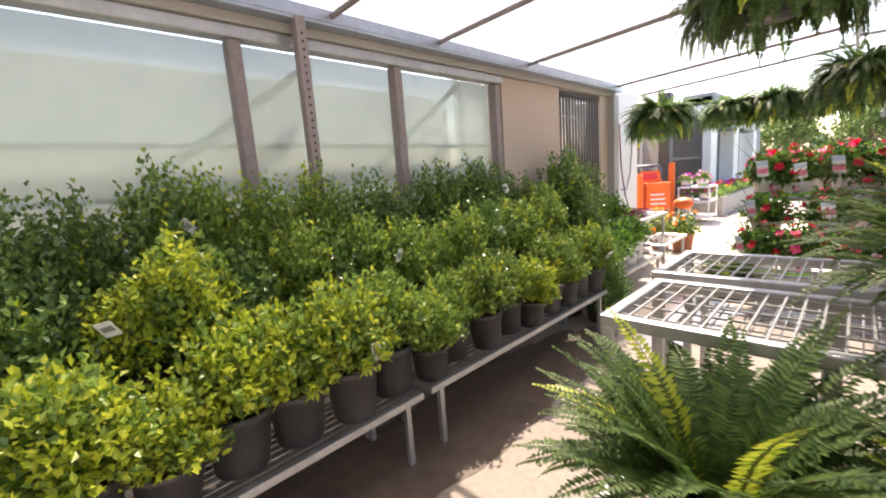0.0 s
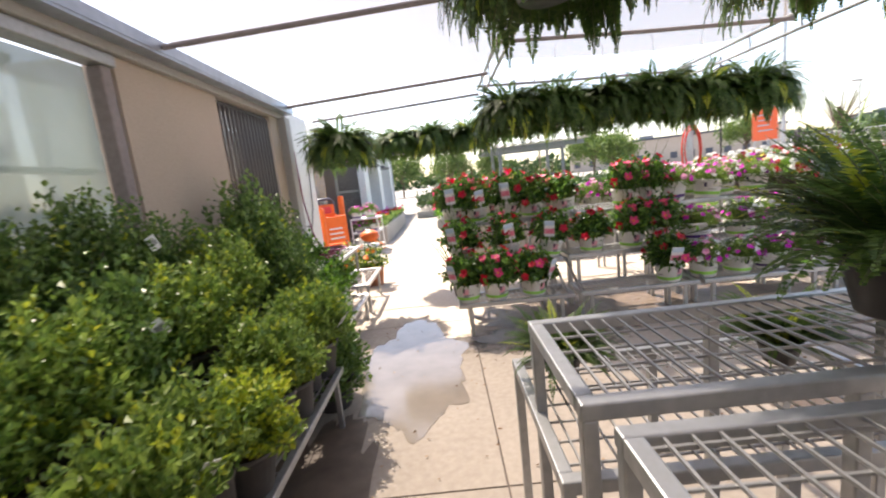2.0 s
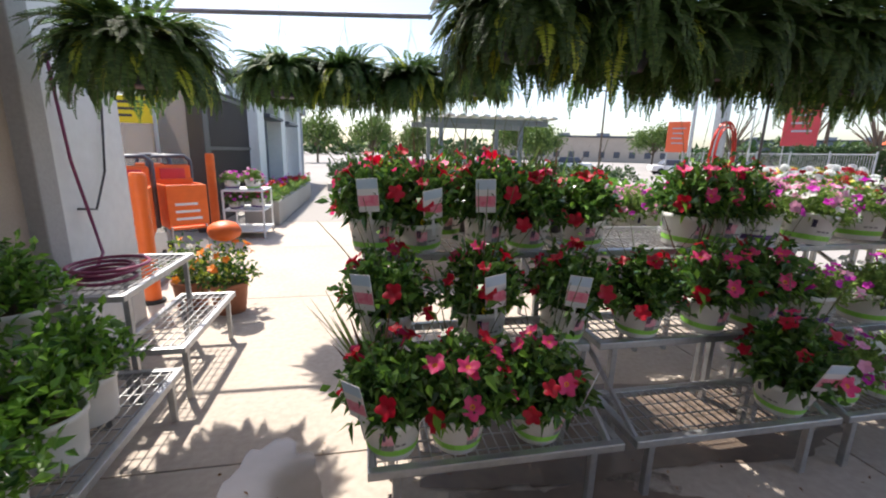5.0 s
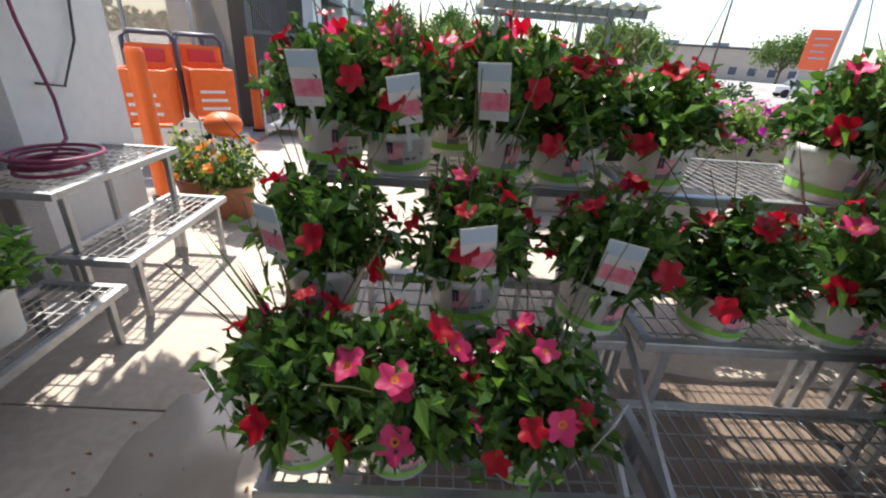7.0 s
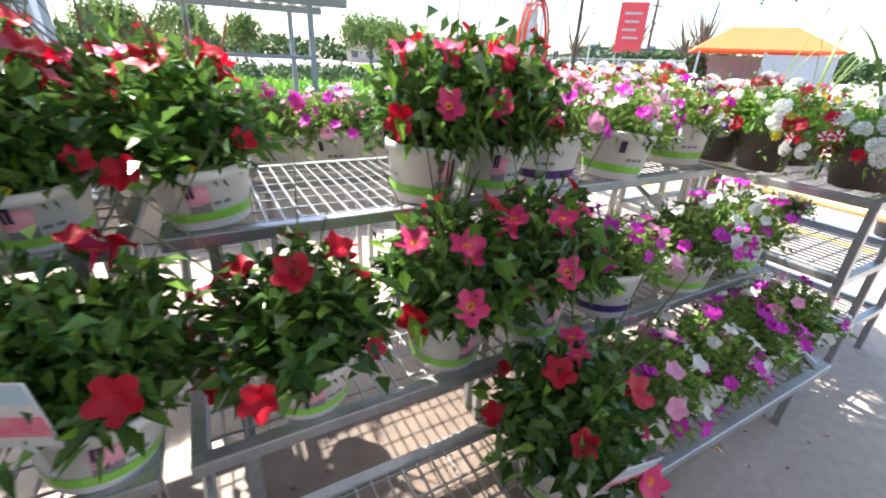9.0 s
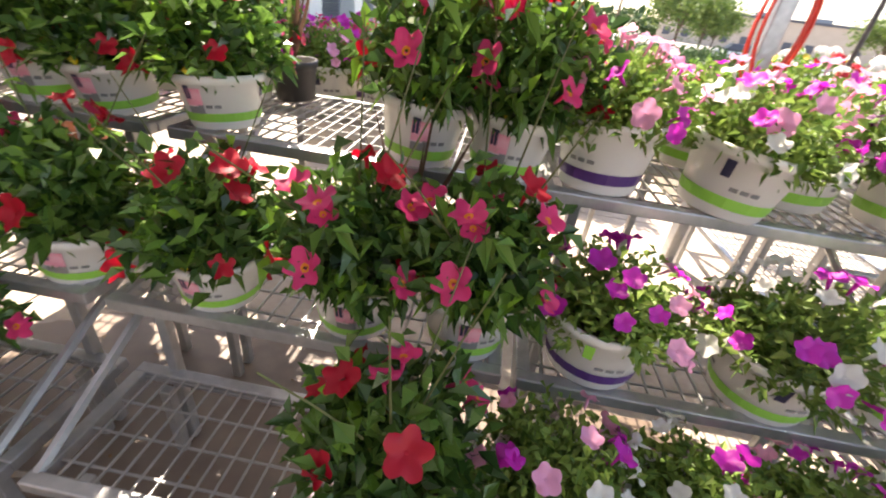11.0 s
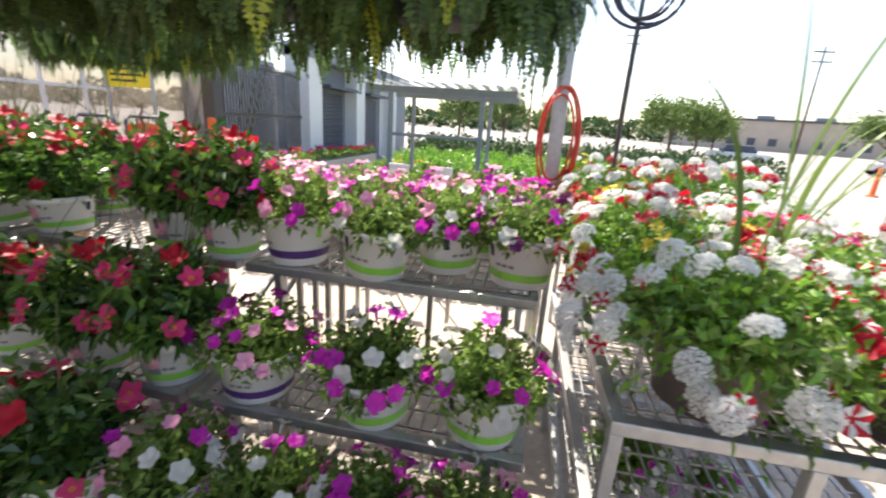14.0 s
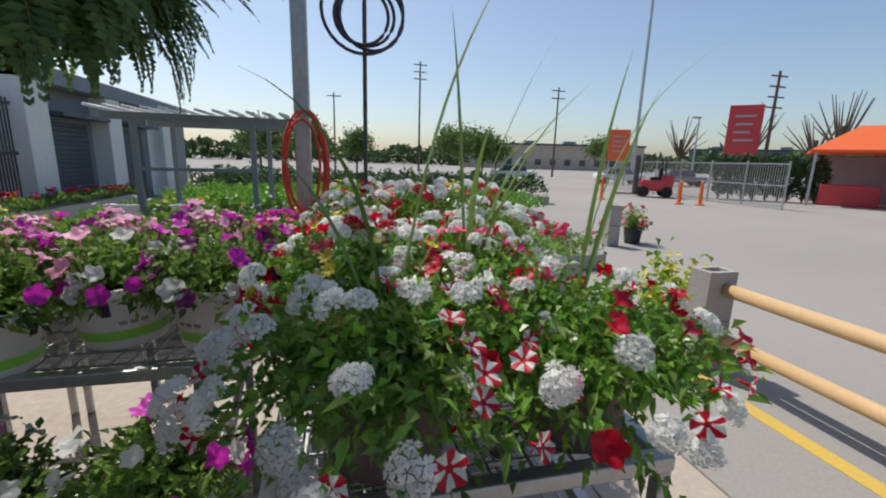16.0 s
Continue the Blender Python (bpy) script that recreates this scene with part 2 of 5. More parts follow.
def bevel_box(x0, x1, y0, y1, z0, z1, r=0.01):
    bm = bmesh.new()
    bmesh.ops.create_cube(bm, size=1, matrix=Matrix.Translation(((x0 + x1) / 2, (y0 + y1) / 2, (z0 + z1) / 2)) @ Matrix.Diagonal((x1 - x0, y1 - y0, z1 - z0, 1)))
    bmesh.ops.bevel(bm, geom=bm.edges[:], offset=r, segments=2, affect="EDGES", profile=0.5)
    bm.verts.ensure_lookup_table()
    V, F = [v.co[:] for v in bm.verts], [tuple(v.index for v in f.verts) for f in bm.faces]
    bm.free()
    return np.array(V), F


def tube(pts, r, n=8, r2=None, closed=False):
    """A round tube along points."""
    P = np.asarray(pts, float)
    R = np.linspace(r, r if r2 is None else r2, len(P))
    V, F = [], []
    up = np.array([0, 0, 1.0])
    for i, p in enumerate(P):
        d = P[min(i + 1, len(P) - 1)] - P[max(i - 1, 0)]
        d = d / (np.linalg.norm(d) + 1e-9)
        ref = up if abs(d[2]) < 0.9 else np.array([1.0, 0, 0])
        a = np.cross(d, ref)
        a /= np.linalg.norm(a)
        b = np.cross(d, a)
        for k in range(n):
            t = 2 * math.pi * k / n
            V.append(p + R[i] * (math.cos(t) * a + math.sin(t) * b))
    m = len(P)
    for i in range(m if closed else m - 1):
        for k in range(n):
            j = (i + 1) % m
            F.append((i * n + k, i * n + (k + 1) % n, j * n + (k + 1) % n, j * n + k))
    if not closed:
        F += [tuple(range(n))[::-1], tuple(range((m - 1) * n, m * n))]
    return np.array(V), F


def lathe(profile, n=20):
    """A turned shape from (radius, height) pairs."""
    V, F = [], []
    for r, z in profile:
        for k in range(n):
            t = 2 * math.pi * k / n
            V.append((r * math.cos(t), r * math.sin(t), z))
    for i in range(len(profile) - 1):
        for k in range(n):
            F.append((i * n + k, i * n + (k + 1) % n, (i + 1) * n + (k + 1) % n, (i + 1) * n + k))
    return np.array(V), F


def unit(A):
    return A / (np.linalg.norm(A, axis=-1, keepdims=True) + 1e-9)


def leaves(P, D, L, W, fold=0.25, lift=None, droop=0.0):
    """Folded leaf blades at P along D; L and W are their length and width."""
    n = len(P)
    D = unit(np.asarray(D))
    L, W = np.broadcast_to(L, n)[:, None], np.broadcast_to(W, n)[:, None]
    ref = unit(rng.normal(size=(n, 3)) * 0.5 + (0, 0, 1)) if lift is None else lift
    S = unit(np.cross(D, ref))
    N = np.cross(S, D)
    tip = P + D * L - np.array([0, 0, 1.0]) * droop * L
    mid = P + D * L * 0.45
    V = np.stack([P, mid - S * W * 0.5 + N * W * fold, tip, mid + S * W * 0.5 + N * W * fold], 1).reshape(-1, 3)
    F = np.arange(4 * n).reshape(-1, 4)
    return V, F.tolist()


def ball_dirs(n, low=-0.2):
    z = rng.uniform(low, 1, n)
    a = rng.uniform(0, 2 * math.pi, n)
    s = np.sqrt(np.clip(1 - z * z, 0, 1))
    return np.stack([s * np.cos(a), s * np.sin(a), z], 1)


def shoots(n, per, r, h, base, leaf, wide, jitter=0.6, low=0.05, spread=1.0, upright=0.5):
    """Leaf places along many ascending shoots. Returns P, D, fraction along the shoot."""
    d = ball_dirs(n, low)
    end = d * (r * spread, r * spread, h) * rng.uniform(0.72, 1.08, (n, 1))
    t = np.linspace(0.3, 1.0, per)
    P = end[:, None] * t[None, :, None]
    P[..., 2] += base + upright * h * 0.15 * (t ** 2)[None]
    tang = unit(end + (0, 0, upright * h))
    D = unit(tang[:, None] * 0.7 + rng.normal(size=(n, per, 3)) * jitter)
    P += rng.normal(size=P.shape) * leaf * 0.35
    return P.reshape(-1, 3), D.reshape(-1, 3), np.tile(t, n)

# ---- ground ----
def structure(name, V, F, m, label="", smooth=False):
    ob = new(name, mesh(name, V, F, m if isinstance(m, list) else [m], smooth=smooth))
    return tagged(ob, label, kind="structure")


structure("ground", *box(-600, 600, -600, 600, -0.3, -0.012), M["asphalt"], "worn grey asphalt yard and car park")
floor = structure("floor", *box(-3.1, 5.3, -3.0, 13.6, -0.05, -0.01), M["damp_shade"], "concrete slab floor with open joints")
XS, YS = (-3.0, -0.55, 2.02, 4.6, 5.28), (-2.95, 0.36, 3.0, 5.66, 8.3, 10.9, 13.5)

# ---- building on the long side ----
WX = -2.72
wall = structure("wall_west", *join([box(WX - 0.2, WX, -3, 3.9, 0, 0.9), box(WX - 0.2, WX, 3.9, 5.14, 0, 2.58), box(WX - 0.2, WX, 6.36, 6.75, 0, 2.58),
                                     box(WX - 0.2, WX, 5.14, 6.36, 0, 0.5)]), M["beige"], "beige stucco wall below and beside the glazing")
window = structure("window_1", *join([box(WX - 0.13, WX - 0.12, -3, 3.8, 0.9, 2.5)]), M["panel_poly"], "milky greenhouse sheet glazing with grey posts")
for y in (-1.75, -0.3, 1.13, 2.45, 3.83):
    part("window_post", mesh("window_post", *bevel_box(WX - 0.1, WX + 0.0, y - 0.04, y + 0.04, 0.9, 2.5, 0.008), [M["pink_steel"]]), window, "weathered steel mullion")
part("window_frame", mesh("window_frame", *bevel_box(WX - 0.1, WX + 0.02, -3, 3.9, 2.5, 2.58, 0.01), [M["galv"]]), window)
part("window_sill", mesh("window_sill", *bevel_box(WX - 0.1, WX + 0.03, -3, 3.9, 0.86, 0.9, 0.01), [M["galv"]]), window)
# framing seen through the sheet
for z in (1.55, 1.85):
    part("inner_rail", mesh("inner_rail", *box(WX - 0.22, WX - 0.18, -3, 3.8, z, z + 0.035), [M["galv"]]), window)
for y in (-1.2, 0.9, 2.6):
    part("inner_brace", mesh("inner_brace", *tube([(WX - 0.3, y - 0.8, 1.3), (WX - 0.3, y + 0.9, 2.5)], 0.035, 6), [M["galv"]]), window)
# perforated upright in front of the glazing
post = thing("perforated_post", "perforated square steel upright standing before the glazing", "post", pose(WX + 0.14, 1.5, 0))
pv = bevel_box(-0.035, 0.035, -0.035, 0.035, 0, 2.66, 0.006)
part("upright", mesh("upright", *pv, [M["pink_steel"]]), post)
for i in range(34):
    V, F = lathe([(0.009, -0.001), (0.009, 0.001), (0.0, 0.001)], 8)
    V = V @ np.array([[0, 0, 1], [0, 1, 0], [-1, 0, 0]]).T + (0.036, 0, 0.9 + i * 0.05)
    part("hole", mesh("hole", V, F, [M["rubber"]]), post)
# header, gutter and roof light strip
structure("header_west", *bevel_box(WX - 0.2, WX + 0.05, -3, 6.8, 2.58, 2.72, 0.01), M["grey_panel"], "grey metal header along the eaves")
structure("gutter", *join([box(WX + 0.052, WX + 0.16, -3, 6.8, 2.64, 2.66), box(WX + 0.15, WX + 0.165, -3, 6.8, 2.66, 2.74)]), M["blue_gutter"], "pale metal gutter at the eaves")
# iron gate in the wall
gate = structure("gate_1", *join([box(WX - 0.1, WX - 0.04, 5.14, 6.36, 0.5, 0.56), box(WX - 0.1, WX - 0.04, 5.14, 6.36, 2.5, 2.56), box(WX - 0.1, WX - 0.05, 5.14, 6.36, 1.62, 1.67)]), M["dark_iron"], "dark iron bar grille in the wall opening")
barm = mesh("bar", *bevel_box(-0.014, 0.014, -0.014, 0.014, 0.52, 2.52, 0.003), [M["dark_iron"]])
for i in range(14):
    part("bar", barm, gate, at=pose(WX - 0.02, 5.2 + i * 0.085, 0))
structure("wall_pilaster", *bevel_box(WX - 0.05, WX + 0.1, 6.62, 6.8, 0, 2.6, 0.01), M["grey_panel"], "grey corner pilaster")
# pale wall past the corner, recessed greenhouse front behind it
structure("wall_white", *bevel_box(WX - 0.25, WX - 0.02, 6.82, 7.9, 0, 2.75, 0.01), M["white_paint"], "pale grey painted metal wall panel")
gh = structure("greenhouse_front", *join([box(-6.2, -6.1, 6.96, 12.4, 0, 0.7), box(-6.2, -6.15, 6.96, 12.4, 0.7, 3.6)]), M["cloth"], "recessed greenhouse front of milky sheets")
for y in np.arange(7.0, 12.4, 0.8):
    part("mullion", mesh("mullion", *box(-6.1, -6.04, y, y + 0.05, 0, 3.6), [M["white_paint"]]), gh)
for z in (0.7, 1.9, 3.0):
    part("transom", mesh("transom", *box(-6.1, -6.03, 6.96, 12.4, z, z + 0.06), [M["white_paint"]]), gh)
structure("wall_recess_far", *box(-6.2, -3.75, 12.4, 12.44, 0, 3.4), M["cloth"], "pale translucent sheet wall closing the recess")
structure("ceiling_recess", *box(-6.3, -5.4, 6.9, 12.6, 3.6, 3.7), M["cloth"], "pale sheet roof of the recess")
# back and ends that close the place
structure("wall_south", *box(-3.0, 5.3, -3.15, -3.0, 0, 2.7), M["beige"], "plain beige end wall")
structure("wall_inner", *box(-6.5, -6.3, -3.2, 6.84, 0, 3.2), M["cloth"], "pale far wall of the greenhouse")
structure("floor_inner", *box(-6.3, WX - 0.2, -3.2, 6.84, -0.02, 0.0), M["concrete"], "concrete floor of the greenhouse")

# farther wing with sliding gate, pillar and roller door
far = thing("garden_wing", "grey blue store wing with roller doors and white pillars", "building", pose(-3.6, 12.3, 0))
part("dark_post", mesh("dark_post", *bevel_box(-0.18, 0.1, 0.0, 0.3, 0, 3.3, 0.02), [M["dark_iron"]]), far, "dark painted gate post")
part("gate_rail", mesh("gate_rail", *join([box(0, 0.05, 0.3, 3.6, z, z + 0.07) for z in (0.15, 1.55, 2.6)]), [M["dark_iron"]]), far)
gb = mesh("gate_bar", *box(-0.012, 0.012, -0.012, 0.012, 0.1, 2.75), [M["dark_iron"]])
for i in range(32):
    part("gate_bar", gb, far, at=pose(0.03, 0.4 + i * 0.1, 0))
part("back_wall", mesh("back_wall", *box(-0.9, -0.8, 0.3, 3.7, 0, 3.0), [M["vest"]]), far)
for y in (3.7, 7.2, 11.2):
    part("pillar", mesh("pillar", *bevel_box(-0.5, 0.25, y, y + 0.8, 0, 3.5, 0.02), [M["white_paint"]]), far, "white boxed pillar")
for y in (4.5, 8.0):
    w = [box(-0.3, -0.22, y, y + 3, 0, 3.2)]
    part("wall_panel", mesh("wall_panel", *join(w), [M["mid_grey"]]), far)
    sl = mesh("slat", *bevel_box(-0.22, -0.18, y + 0.5, y + 2.4, 0, 0.11, 0.01), [M["dark_wall"]])
    for i in range(20):
        part("slat", sl, far, at=pose(0, 0, i * 0.12))
    part("canopy", mesh("canopy", *bevel_box(-0.2, 0.35, y + 0.35, y + 2.6, 2.5, 2.6, 0.01), [M["dark_wall"]]), far)
part("parapet", mesh("parapet", *bevel_box(-0.6, 0.3, 3.7, 14, 3.2, 3.6, 0.03), [M["mid_grey"]]), far)
part("end_wall", mesh("end_wall", *box(-8, 0.1, 12, 14, 0, 3.4), [M["mid_grey"]]), far)

# ---- canopy ----
def sag(x0, x1, y0, y1, z00, z10, n=10, dip=0.06, thick=0.006):
    """A sheet of cloth that sags between its supports along x."""
    V, F = [], []
    for j in range(n + 1):
        for i in range(n + 1):
            u, v = i / n, j / n
            V.append((x0 + (x1 - x0) * u, y0 + (y1 - y0) * v, z00 + (z10 - z00) * u - dip * 4 * u * (1 - u) - 0.03 * abs(math.sin(v * math.pi * 3))))
    m = len(V)
    V += [(a, b, c + thick) for a, b, c in V]
    for j in range(n):
        for i in range(n):
            q = (j * (n + 1) + i, j * (n + 1) + i + 1, (j + 1) * (n + 1) + i + 1, (j + 1) * (n + 1) + i)
            F += [q[::-1], tuple(k + m for k in q)]
    return np.array(V), F


structure("ceiling_west", *sag(WX + 0.17, 0.0, -3, 6.62, 2.78, 2.98), M["cloth"], "off-white translucent shade cloth roof", True)
structure("ceiling_east", *sag(0.0, 3.0, -3, 6.5, 2.98, 2.88), M["cloth"], "off-white translucent shade cloth roof", True)


def truss(y0, y1, x, z, drop=0.22):
    """A flat truss along y of two chords and ties."""
    t = thing("roof_truss", "slim galvanised roof truss under the shade cloth", "truss", pose(x, 0, z), group="roof trusses")
    part("top_chord", mesh("top_chord", *tube([(0, y0, 0), (0, y1, 0)], 0.022), [M["galv"]]), t)
    part("bottom_chord", mesh("bottom_chord", *tube([(0, y0, -drop), (0, y1, -drop)], 0.018), [M["galv"]]), t)
    k = max(2, int((y1 - y0) / 0.7))
    for i in range(k):
        a = y0 + (y1 - y0) * i / k
        part("tie", mesh("tie", *tube([(0, a, -drop), (0, a + 0.02, 0)], 0.01, 6), [M["galv"]]), t)
    return t


truss(-3, 7.9, 0.0, 2.93)
truss(-3, 7.6, 2.98, 2.84, 0.16)
for y, xa, xb in ((-1.0, WX, 3.0), (0.5, WX, 3.0), (1.75, WX, 3.0), (2.8, WX, 3.0), (4.2, WX, 3.0), (5.6, 0.0, 3.0), (6.6, WX, 0.0), (7.85, WX, 0.0), (7.6, 0.0, 3.0)):
    p = thing("roof_pipe", "grey steel cross pipe carrying the shade cloth", "pipe", pose(0, y, 0), group="roof pipes")
    c = [(xa + 0.1, 0, 2.7), (0.0, 0, 2.84)] + ([(1.5, 0, 2.74), (xb, 0, 2.7)] if xb > 1 else [])
    if xa == 0.0:
        c = [(0.0, 0, 2.9), (1.5, 0, 2.84), (xb, 0, 2.8)]
    part("pipe", mesh("pipe", *tube(c, 0.021), [M["pink_steel"]]), p)
for x, y in ((3.07, 7.6), (3.07, -2.6)):
    c = thing("canopy_post", "square galvanised steel canopy post", "post", pose(x, y, 0), group="canopy posts")
    part("shaft", mesh("shaft", *bevel_box(-0.05, 0.05, -0.05, 0.05, 0, 2.9, 0.008), [M["galv"]]), c)
    part("base_plate", mesh("base_plate", *bevel_box(-0.1, 0.1, -0.1, 0.1, 0, 0.012, 0.003), [M["galv"]]), c)

# ---- benches ----
def bench_deck(parent, x0, x1, y0, y1, z, bar=0.04, cell=(0.05, 0.1), m=None):
    m = m or M["galv"]
    rails = ((x0, x1, y0, y0 + bar), (x0, x1, y1 - bar, y1), (x0, x0 + bar, y0 + bar, y1 - bar), (x1 - bar, x1, y0 + bar, y1 - bar))
    deck = None
    for a in rails:
        r = part("frame_rail", mesh("frame_rail", *bevel_box(*a, z - bar, z, 0.005), [m]), parent)
        deck = deck or r
    w = [box(x, x + 0.006, y0 + bar, y1 - bar, z - 0.012, z - 0.006) for x in np.arange(x0 + bar + 0.03, x1 - bar, cell[0])]
    w += [box(x0 + bar, x1 - bar, y, y + 0.006, z - 0.018, z - 0.012) for y in np.arange(y0 + bar + 0.04, y1 - bar, cell[1])]
    part("wire_mesh", mesh("wire_mesh", *join(w), [M["wire"]]), parent, "welded wire mesh deck")


def leg(parent, x, y, z, w=0.034):
    part("leg", mesh("leg", *bevel_box(x - w / 2, x + w / 2, y - w / 2, y + w / 2, 0, z, 0.004), [M["galv"]]), parent)


def tiered_bench(x0, x1, tiers, label, group):
    """tiers: (y0, y1, z) from the lowest; a stepped bench."""
    b = thing("tiered_plant_bench", label, "plant bench", group=group)
    for y0, y1, z in tiers:
        bench_deck(b, x0, x1, y0, y1, z)
        for x in (x0 + 0.12, x1 - 0.12):
            for y in (y0 + 0.06, y1 - 0.06):
                leg(b, x, y, z - 0.04)
    for x in (x0 + 0.02, x1 - 0.06):
        (ya, yb, za), (yc, yd, zc) = tiers[0], tiers[-1]
        part("brace", mesh("brace", *tube([(x, ya + 0.02, za - 0.02), (x, yd - 0.05, zc - 0.02)], 0.015, 6), [M["galv"]]), b)
    return b


RACK = ((5.07, 5.5, 0.35), (5.44, 5.86, 0.66), (5.82, 6.6, 1.07))
for a, b_ in ((-0.68, 0.47), (0.53, 1.7), (1.74, 2.98)):
    tiered_bench(a, b_, RACK, "three-tier galvanised steel bench with wire mesh decks", "flower rack benches")


def flat_bench(x0, x1, y0, y1, zs, label, group=""):
    b = thing("flat_plant_bench", label, "plant bench", group=group)
    for z in zs:
        bench_deck(b, x0, x1, y0, y1, z)
    for x in (x0 + 0.02, (x0 + x1) / 2, x1 - 0.02):
        for y in (y0 + 0.02, y1 - 0.02):
            leg(b, x, y, max(zs) - 0.04)
    return b


flat_bench(3.14, 4.05, 5.2, 6.5, (0.3, 0.68, 1.05), "tall galvanised bench crowded with flowering pots", "tall benches")
flat_bench(3.24, 4.4, 6.6, 8.0, (0.3, 1.0), "tall galvanised bench crowded with flowering pots", "tall benches")
flat_bench(0.2, 1.6, 6.72, 7.5, (0.95,), "galvanised bench behind the rack", "rear benches")
flat_bench(1.65, 3.1, 6.72, 7.5, (0.95,), "galvanised bench behind the rack", "rear benches")
# empty mesh tables by the start of the walk
flat_bench(-0.5, 0.65, 1.84, 2.36, (1.1,), "empty galvanised mesh-top table", "mesh tables")
flat_bench(-0.46, 0.65, 1.24, 1.78, (1.09,), "empty galvanised mesh-top table", "mesh tables")
flat_bench(-0.51, 0.65, 2.0, 2.75, (0.8,), "low galvanised mesh shelf beside the tables", "mesh tables")
flat_bench(-0.38, 0.7, 0.76, 1.2, (0.62,), "low galvanised mesh shelf beside the tables", "mesh tables")
# hedge bench by the wall
HEDGE = ((-1.98, -1.53, 0.4), (-2.34, -1.94, 0.62), (-2.68, -2.3, 0.84))
for y0, y1 in ((-2.4, -0.66), (-0.6, 1.4), (1.46, 3.8)):
    b = thing("stepped_shrub_bench", "stepped galvanised bench packed with potted shrubs", "plant bench", group="shrub benches")
    for x0, x1, z in HEDGE:
        bench_deck(b, x0, x1, y0, y1, z)
        for y in (y0 + 0.1, y1 - 0.1):
            for x in (x0 + 0.05, x1 - 0.04):
                leg(b, x, y, z - 0.04)
# half-empty bench on the aisle
for y0, y1, tiers in ((4.25, 6.2, ((-2.2, -1.77, 0.3), (-2.55, -2.16, 0.6))), (6.25, 7.35, ((-2.2, -1.77, 0.4), (-2.6, -2.06, 0.75)))):
    b = thing("stepped_shrub_bench", "half-empty stepped bench of galvanised mesh", "plant bench", group="shrub benches")
    for x0, x1, z in tiers:
        bench_deck(b, x0, x1, y0, y1, z)
        for y in (y0 + 0.1, y1 - 0.1):
            for x in (x0 + 0.05, x1 - 0.04):
                leg(b, x, y, z - 0.04)

# ---- plants ----
PROTO = {}


def place(key, build, m):
    if key not in PROTO:
        PROTO[key] = build()
        PROTO[key].matrix_basis = m
        return PROTO[key]
    return copy_thing(PROTO[key], m)


def at(x, y, z, rz=None, s=1.0, tilt=3.0):
    rz = rng.uniform(0, 360) if rz is None else rz
    return pose(x, y, z, rng.normal() * tilt, rng.normal() * tilt, rz) @ Matrix.Diagonal((s, s, s * rng.uniform(0.94, 1.08), 1))


def pot_body(r, h, lip=0.008, taper=0.8):
    return lathe([(0.0, 0.0), (r * taper * 0.97, 0.0), (r * taper, 0.006), (r * 0.985, h - 0.03), (r * 0.99 + lip, h - 0.028), (r + lip, h - 0.004), (r + lip * 0.5, h), (r - 0.004, h - 0.002), (r * 0.93, h - 0.05), (0.0, h - 0.052)], 24)


def band(r, h, taper, z0, z1, a0=0, a1=360, out=0.0015, n=24):
    """A printed band round a tapered pot."""
    V, F = [], []
    for k in range(n + 1):
        t = radians(a0 + (a1 - a0) * k / n)
        for z in (z0, z1):
            rr = r * (taper + (0.985 - taper) * z / (h - 0.03)) + out
            V.append((rr * math.cos(t), rr * math.sin(t), z))
    F = [(2 * k, 2 * k + 2, 2 * k + 3, 2 * k + 1) for k in range(n)]
    return np.array(V), F


def add_pot(t, r, h, m, soil, stripe=None):
    p = part("pot", mesh("pot", *pot_body(r, h), [m], smooth=True), t)
    part("soil", mesh("soil", *lathe([(r * 0.94, h - 0.045), (r * 0.6, h - 0.035), (0.0, h - 0.03)], 16), [soil]), t)
    if stripe:
        part("printed_band", mesh("printed_band", *band(r, h, 0.8, h * 0.16, h * 0.32), [M[stripe]]), p)
        for a in (20, 150, 265):
            part("printed_mark", mesh("printed_mark", *band(r, h, 0.8, h * 0.58, h * 0.82, a, a + 10, 0.002, 3), [M["lime" if stripe == "purple" else "navy"]]), p)
            for k in range(3):
                part("printed_line", mesh("printed_line", *band(r, h, 0.8, h * (0.42 + 0.001 * k), h * 0.48, a + 16 + 12 * k, a + 25 + 12 * k, 0.002, 3), [M["grey_print"]]), p)
    return p


